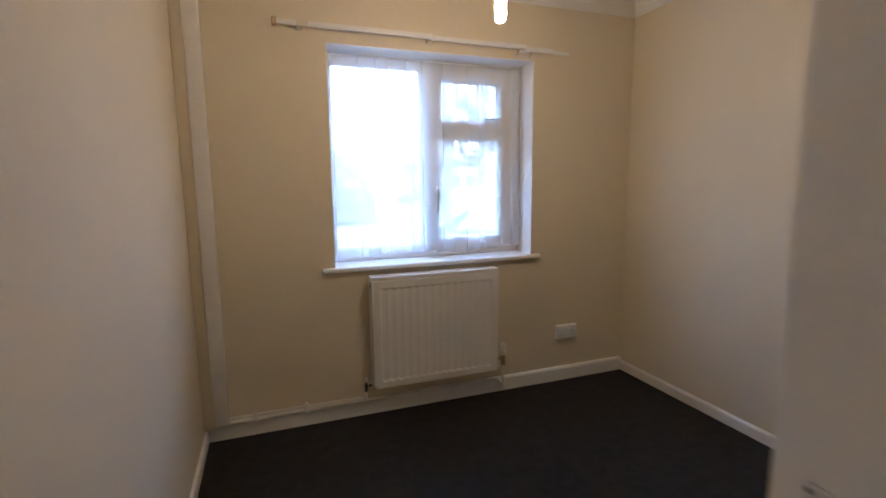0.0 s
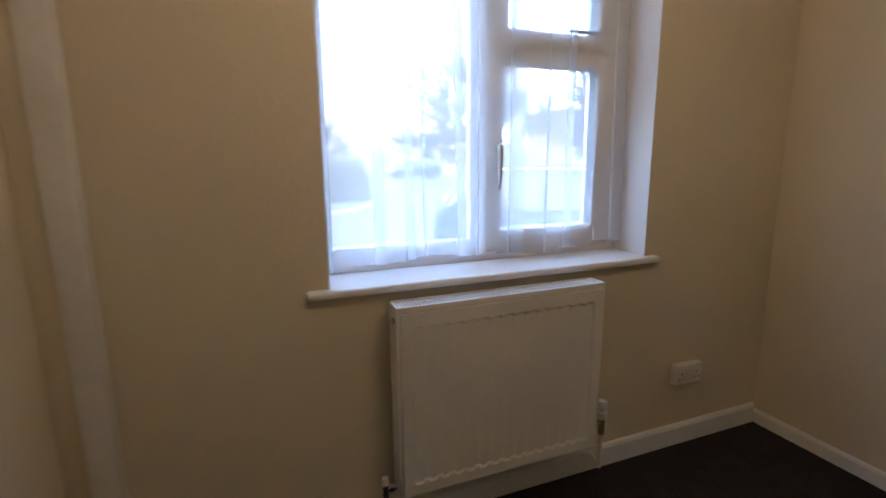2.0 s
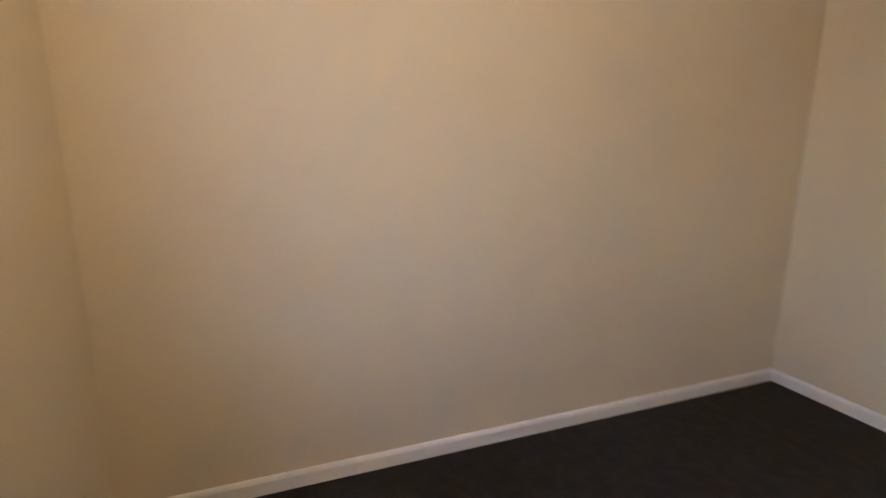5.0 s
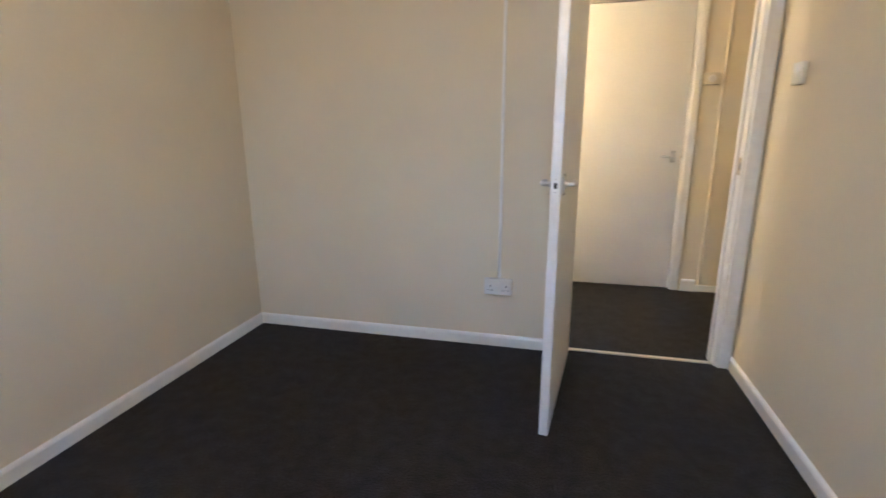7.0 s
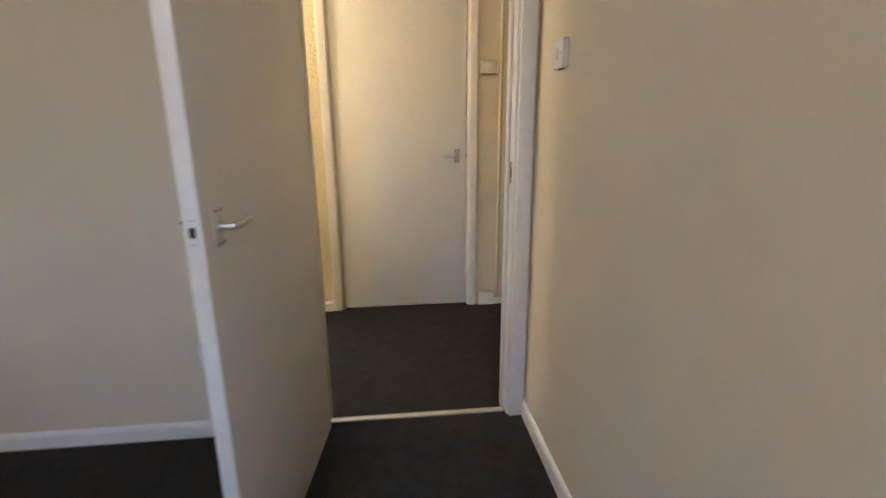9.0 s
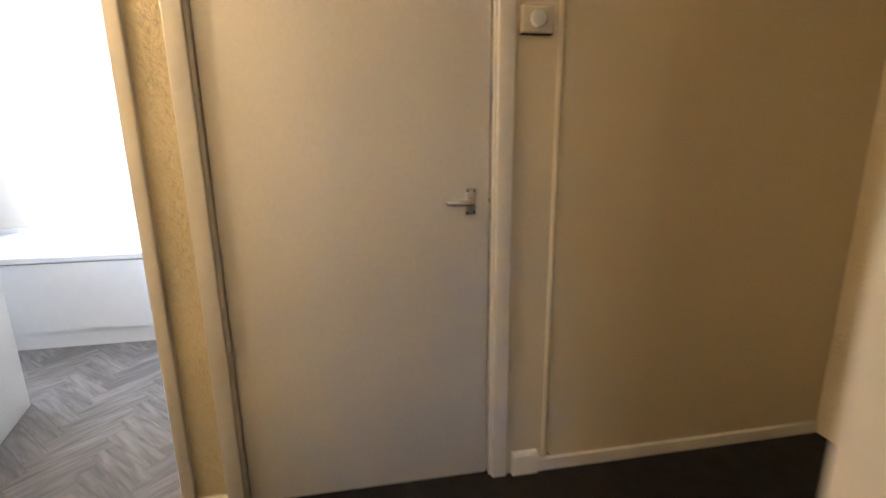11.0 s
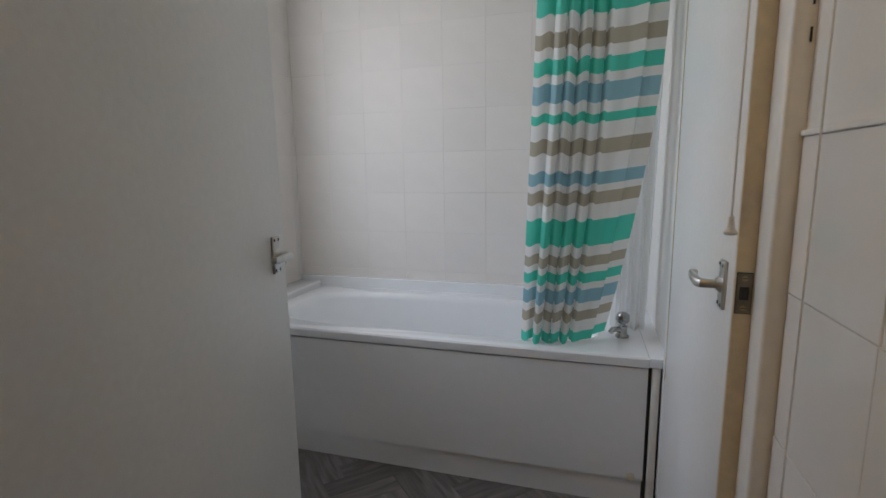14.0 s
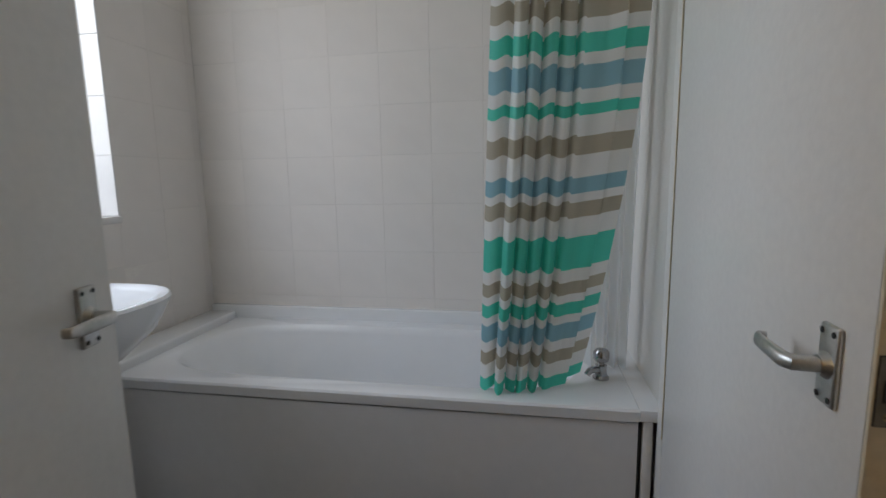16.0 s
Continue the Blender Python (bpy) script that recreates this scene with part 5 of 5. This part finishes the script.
gm = bmesh.new()
gq = [gm.verts.new(p) for p in ((-900, L + 0.30, GROUND), (900, L + 0.30, GROUND), (900, 1500, GROUND), (-900, 1500, GROUND))]
gm.faces.new(gq)
gs = [gm.verts.new(p) for p in ((-900, -900, GROUND - 0.02), (900, -900, GROUND - 0.02), (900, L + 0.30, GROUND - 0.02), (-900, L + 0.30, GROUND - 0.02))]
gm.faces.new(gs)
tagged(mesh_object("ground", gm, M_TARMAC), "pale worn tarmac yard and road outside", "ground", kind="structure")
gb = bmesh.new()
vs = [gb.verts.new((x, y, GROUND + 0.10)) for x, y in ((-60, 15.2), (-4, 15.2), (1.6, 15.2), (3.4, 16.6), (5.2, 20.0), (5.9, 24), (5.2, 40), (-60, 40))]
gb.faces.new(vs)
ext = bmesh.ops.extrude_face_region(gb, geom=list(gb.faces))
for v in ext["geom"]:
    if isinstance(v, bmesh.types.BMVert):
        v.co.z = GROUND - 0.01
tagged(mesh_object("pavement_verge", gb, M_GRASS), "winter grass verge across the road", "verge", kind="structure")
kb = bmesh.new()
sweep(kb, [(-60, 15.1, GROUND + 0.05), (-4, 15.1, GROUND + 0.05), (1.7, 15.1, GROUND + 0.05), (3.5, 16.55, GROUND + 0.05), (5.3, 19.95, GROUND + 0.05), (6.0, 24, GROUND + 0.05), (5.3, 40, GROUND + 0.05)], [(0.07, 0.07)] * 7, 8, 6)
tagged(mesh_object("pavement_kerb", kb, M_KERB), "curved concrete kerb of the verge", "kerb", kind="structure")

# parked car
car = thing("car", "dark blue hatchback parked outside the window", "car", at=pose(4.85, 7.65, GROUND, 0, 0, -20))
OUT = [(-1.98, 0.30), (-2.0, 0.55), (-1.96, 0.86), (-1.86, 1.05), (-1.55, 1.36), (-1.20, 1.47), (-0.3, 1.50), (0.25, 1.44), (0.62, 1.24), (0.98, 1.00), (1.50, 0.90), (1.88, 0.76), (2.0, 0.58), (1.98, 0.30)]


def car_body():
    bm = bmesh.new()
    lines = []
    for y, squeeze in ((-0.86, 0.93), (-0.80, 1.0), (-0.4, 1.015), (0.4, 1.015), (0.80, 1.0), (0.86, 0.93)):
        row = []
        for x, z in OUT:
            taper = 1 - 0.18 * max(0, z - 0.92) / 0.6
            zz = 0.30 + (z - 0.30) * (squeeze if z > 0.5 else 1)
            row.append(bm.verts.new((x * (0.985 if abs(y) > 0.82 else 1), y * taper, zz)))
        lines.append(row)
    n = len(OUT)
    for a, b in zip(lines, lines[1:]):
        for k in range(n - 1):
            bm.faces.new((a[k], a[k + 1], b[k + 1], b[k]))
        bm.faces.new((a[n - 1], a[0], b[0], b[n - 1]))
    bm.faces.new(lines[0])
    bm.faces.new(lines[-1][::-1])
    return bm


part("body", car_body(), M_CAR, car, "dark blue bodywork", smooth=False)


def flat_pane(pts, push):
    bm = bmesh.new()
    f = bm.faces.new([bm.verts.new(p) for p in pts])
    ext = bmesh.ops.extrude_face_region(bm, geom=[f])
    for v in ext["geom"]:
        if isinstance(v, bmesh.types.BMVert):
            v.co += Vector(push)
    return bm


for s in (-1, 1):
    yl, yh = 0.865 * s, 0.765 * s
    part("side_window", flat_pane([(-1.45, yl, 0.99), (-0.55, yl, 0.96), (-0.55, yh, 1.36), (-1.28, yh, 1.33)], (0, 0.02 * s, 0)), M_CARGLASS, car, "rear side window")
    part("side_window", flat_pane([(-0.48, yl, 0.96), (0.62, yl, 0.96), (0.16, yh, 1.34), (-0.48, yh, 1.36)], (0, 0.02 * s, 0)), M_CARGLASS, car, "front side window")
    part("mirror", box(bmesh.new(), 0.46, 0.62, min(0.88 * s, 1.05 * s), max(0.88 * s, 1.05 * s), 0.94, 1.06, 0.03, 3), M_CAR, car)
    for x in (-0.95, 0.05):
        part("door_handle", block(x - 0.10, x + 0.08, min(0.862 * s, 0.89 * s), max(0.862 * s, 0.89 * s), 0.86, 0.89, 0.008), M_CHROME, car, "bright door handle")
    part("headlight", block(1.72, 1.93, min(0.55 * s, 0.84 * s), max(0.55 * s, 0.84 * s), 0.64, 0.76, 0.03), M_CHROME, car)
    for x in (-1.22, 1.27):
        tb = bmesh.new()
        rod(tb, (x, 0.66 * s, 0.31), (x, 0.88 * s, 0.31), 0.31, seg=28)
        ty = part("wheel", tb, M_TYRE, car, "black tyre")
        part("rim", rod(bmesh.new(), (x, 0.87 * s, 0.31), (x, 0.893 * s, 0.31), 0.20, 0.18, seg=20), M_CARGLASS, ty)
part("windscreen", flat_pane([(0.30, -0.70, 1.42), (0.30, 0.70, 1.42), (0.93, 0.76, 1.03), (0.93, -0.76, 1.03)], (0.02, 0, 0.03)), M_CARGLASS, car)
part("roof_bar", rod(bmesh.new(), (-1.2, -0.66, 1.50), (0.1, -0.66, 1.50), 0.015, seg=8), M_CHROME, car)


def bare_tree(name, label, x, y, height, seed, spread, levels=7):
    rnd = random.Random(seed)
    tree = thing(name, label, "tree", "bare trees", at=pose(x, y, GROUND))
    trunk, crown = bmesh.new(), bmesh.new()
    verts, faces = [], []

    def tube(a, b, r0, r1, seg):
        d = (b - a).normalized()
        s = d.cross(Vector((0.3, 0.9, 0.2))).normalized()
        o = s.cross(d)
        base = len(verts)
        for p, r in ((a, r0), (b, r1)):
            for k in range(seg):
                w = 2 * math.pi * k / seg
                verts.append(p + s * (r * math.cos(w)) + o * (r * math.sin(w)))
        for k in range(seg):
            faces.append((base + k, base + (k + 1) % seg, base + seg + (k + 1) % seg, base + seg + k))

    def grow(a, d, length, r, depth):
        b = a + d * length
        tube(a, b, r, r * 0.72, 6 if depth < 2 else 3)
        if depth >= levels:
            return
        n = 4 if depth < 4 else 3
        for k in range(n):
            nd = (d + Vector((rnd.uniform(-1, 1), rnd.uniform(-1, 1), rnd.uniform(-0.35, 0.6))) * spread).normalized()
            along = 1.0 if k == 0 else 0.25 + 0.7 * (k + rnd.uniform(-0.4, 0.4)) / n
            grow(a + d * length * along, nd, length * rnd.uniform(0.60, 0.78) * (1.1 if k == 0 else 1.0), r * 0.70, depth + 1)

    rod(trunk, (0, 0, 0), (0, 0, height * 0.26), height * 0.014, height * 0.011, seg=12)
    part("trunk", trunk, M_BARK, tree)
    for k in range(7):
        d = Vector((math.cos(k * 2.4 + seed), math.sin(k * 2.4 + seed), 0.35 + 0.16 * k)).normalized()
        grow(Vector((0, 0, height * (0.13 + 0.02 * k))), d, height * (0.20 + 0.01 * (k % 3)), height * 0.0062, 1)
    grow(Vector((0, 0, height * 0.25)), Vector((0, 0, 1)), height * 0.26, height * 0.008, 1)
    data = bpy.data.meshes.new("crown")
    data.from_pydata([tuple(v) for v in verts], [], faces)
    data.materials.append(M_BARK)
    ob = new("crown", data)
    ob.parent = tree
    crown.free()
    return tree


bare_tree("tree", "tall bare winter tree beyond the parked car", 12.3, 26.0, 9.5, 3, 0.72, 7)
bare_tree("tree", "bare winter tree with spreading twigs by the road", 21.0, 24.0, 10.5, 8, 0.66, 7)
bare_tree("tree", "bare winter tree behind the parked vehicles", 26.0, 20.0, 11.5, 12, 0.6)
bare_tree("tree", "smaller bare tree far across the road", 7.5, 52.0, 6.5, 21, 0.6)


def far_building(name, label, x0, x1, y0, y1, h, storeys, bays):
    b = thing(name, label, "building", at=pose(0, 0, GROUND))
    part("wall", block(x0, x1, y0, y1, 0, h), M_BRICK, b)
    part("roof", block(x0 - 0.3, x1 + 0.3, y0 - 0.3, y1 + 0.3, h, h + 0.45, 0.05), M_ROOF, b)
    for s in range(storeys):
        for k in range(bays):
            cx = x0 + (x1 - x0) * (k + 0.5) / bays
            z = h * (s + 0.35) / storeys
            w = part("window", block(cx - 0.8, cx + 0.8, y0 - 0.06, y0 + 0.02, z, z + 1.3), M_ROOF, b)
            part("pane", block(cx - 0.7, cx + 0.7, y0 - 0.08, y0 - 0.062, z + 0.1, z + 1.2), M_CARGLASS, w)
    return b


far_building("low_building", "low flat-roofed building beyond the road", 14.6, 20.5, 44.0, 52.0, 3.5, 1, 3)
far_building("brick_house", "brick house seen far behind the trees", 30.0, 44.0, 42.0, 50.0, 6.0, 2, 5)
far_building("distant_block", "distant block on the skyline", -12.0, -6.0, 55.0, 60.0, 4.2, 1, 3)
hd = bmesh.new()
box(hd, -30, 4.5, 19.4, 20.7, 0, 1.55, 0.25, 3, Matrix.Translation((0, 0, GROUND)))
bmesh.ops.subdivide_edges(hd, edges=list(hd.edges), cuts=16, use_grid_fill=True)
for v in hd.verts:
    v.co += noise.noise_vector(v.co * 1.7) * 0.22
tagged(mesh_object("hedge", hd, M_HEDGE), "clipped dark hedge along the verge", "hedge")
lamp = thing("street_lamp", "slim grey street lamp on the far verge", "street lamp", at=pose(10.0, 46.0, GROUND))
part("pole", rod(bmesh.new(), (0, 0, 0), (0, 0, 7.0), 0.09, 0.05), M_POST, lamp)
part("lantern", block(-0.15, 0.75, -0.12, 0.12, 6.95, 7.08, 0.03), M_POST, lamp)
van = thing("van", "orange van parked beyond the car", "van", at=pose(18.5, 16.5, GROUND, 0, 0, 20))
part("body", box(bmesh.new(), -2.0, 2.0, -0.95, 0.95, 0.35, 1.95, 0.12, 3), M_ORANGE, van)
part("windscreen", block(-2.03, -1.97, -0.8, 0.8, 1.15, 1.75), M_CARGLASS, van)
for x in (-1.3, 1.3):
    for s in (-1, 1):
        part("wheel", rod(bmesh.new(), (x, 0.75 * s, 0.34), (x, 0.97 * s, 0.34), 0.34, seg=18), M_TYRE, van)
car2 = copy_thing(car, pose(10.8, 13.8, GROUND, 0, 0, -25))
tagged(car2, "dark hatchback parked further along the road", "car")
far_car = copy_thing(car, pose(12.2, 37.5, GROUND, 0, 0, 170))
tagged(far_car, "dark hatchback parked across the road", "car")
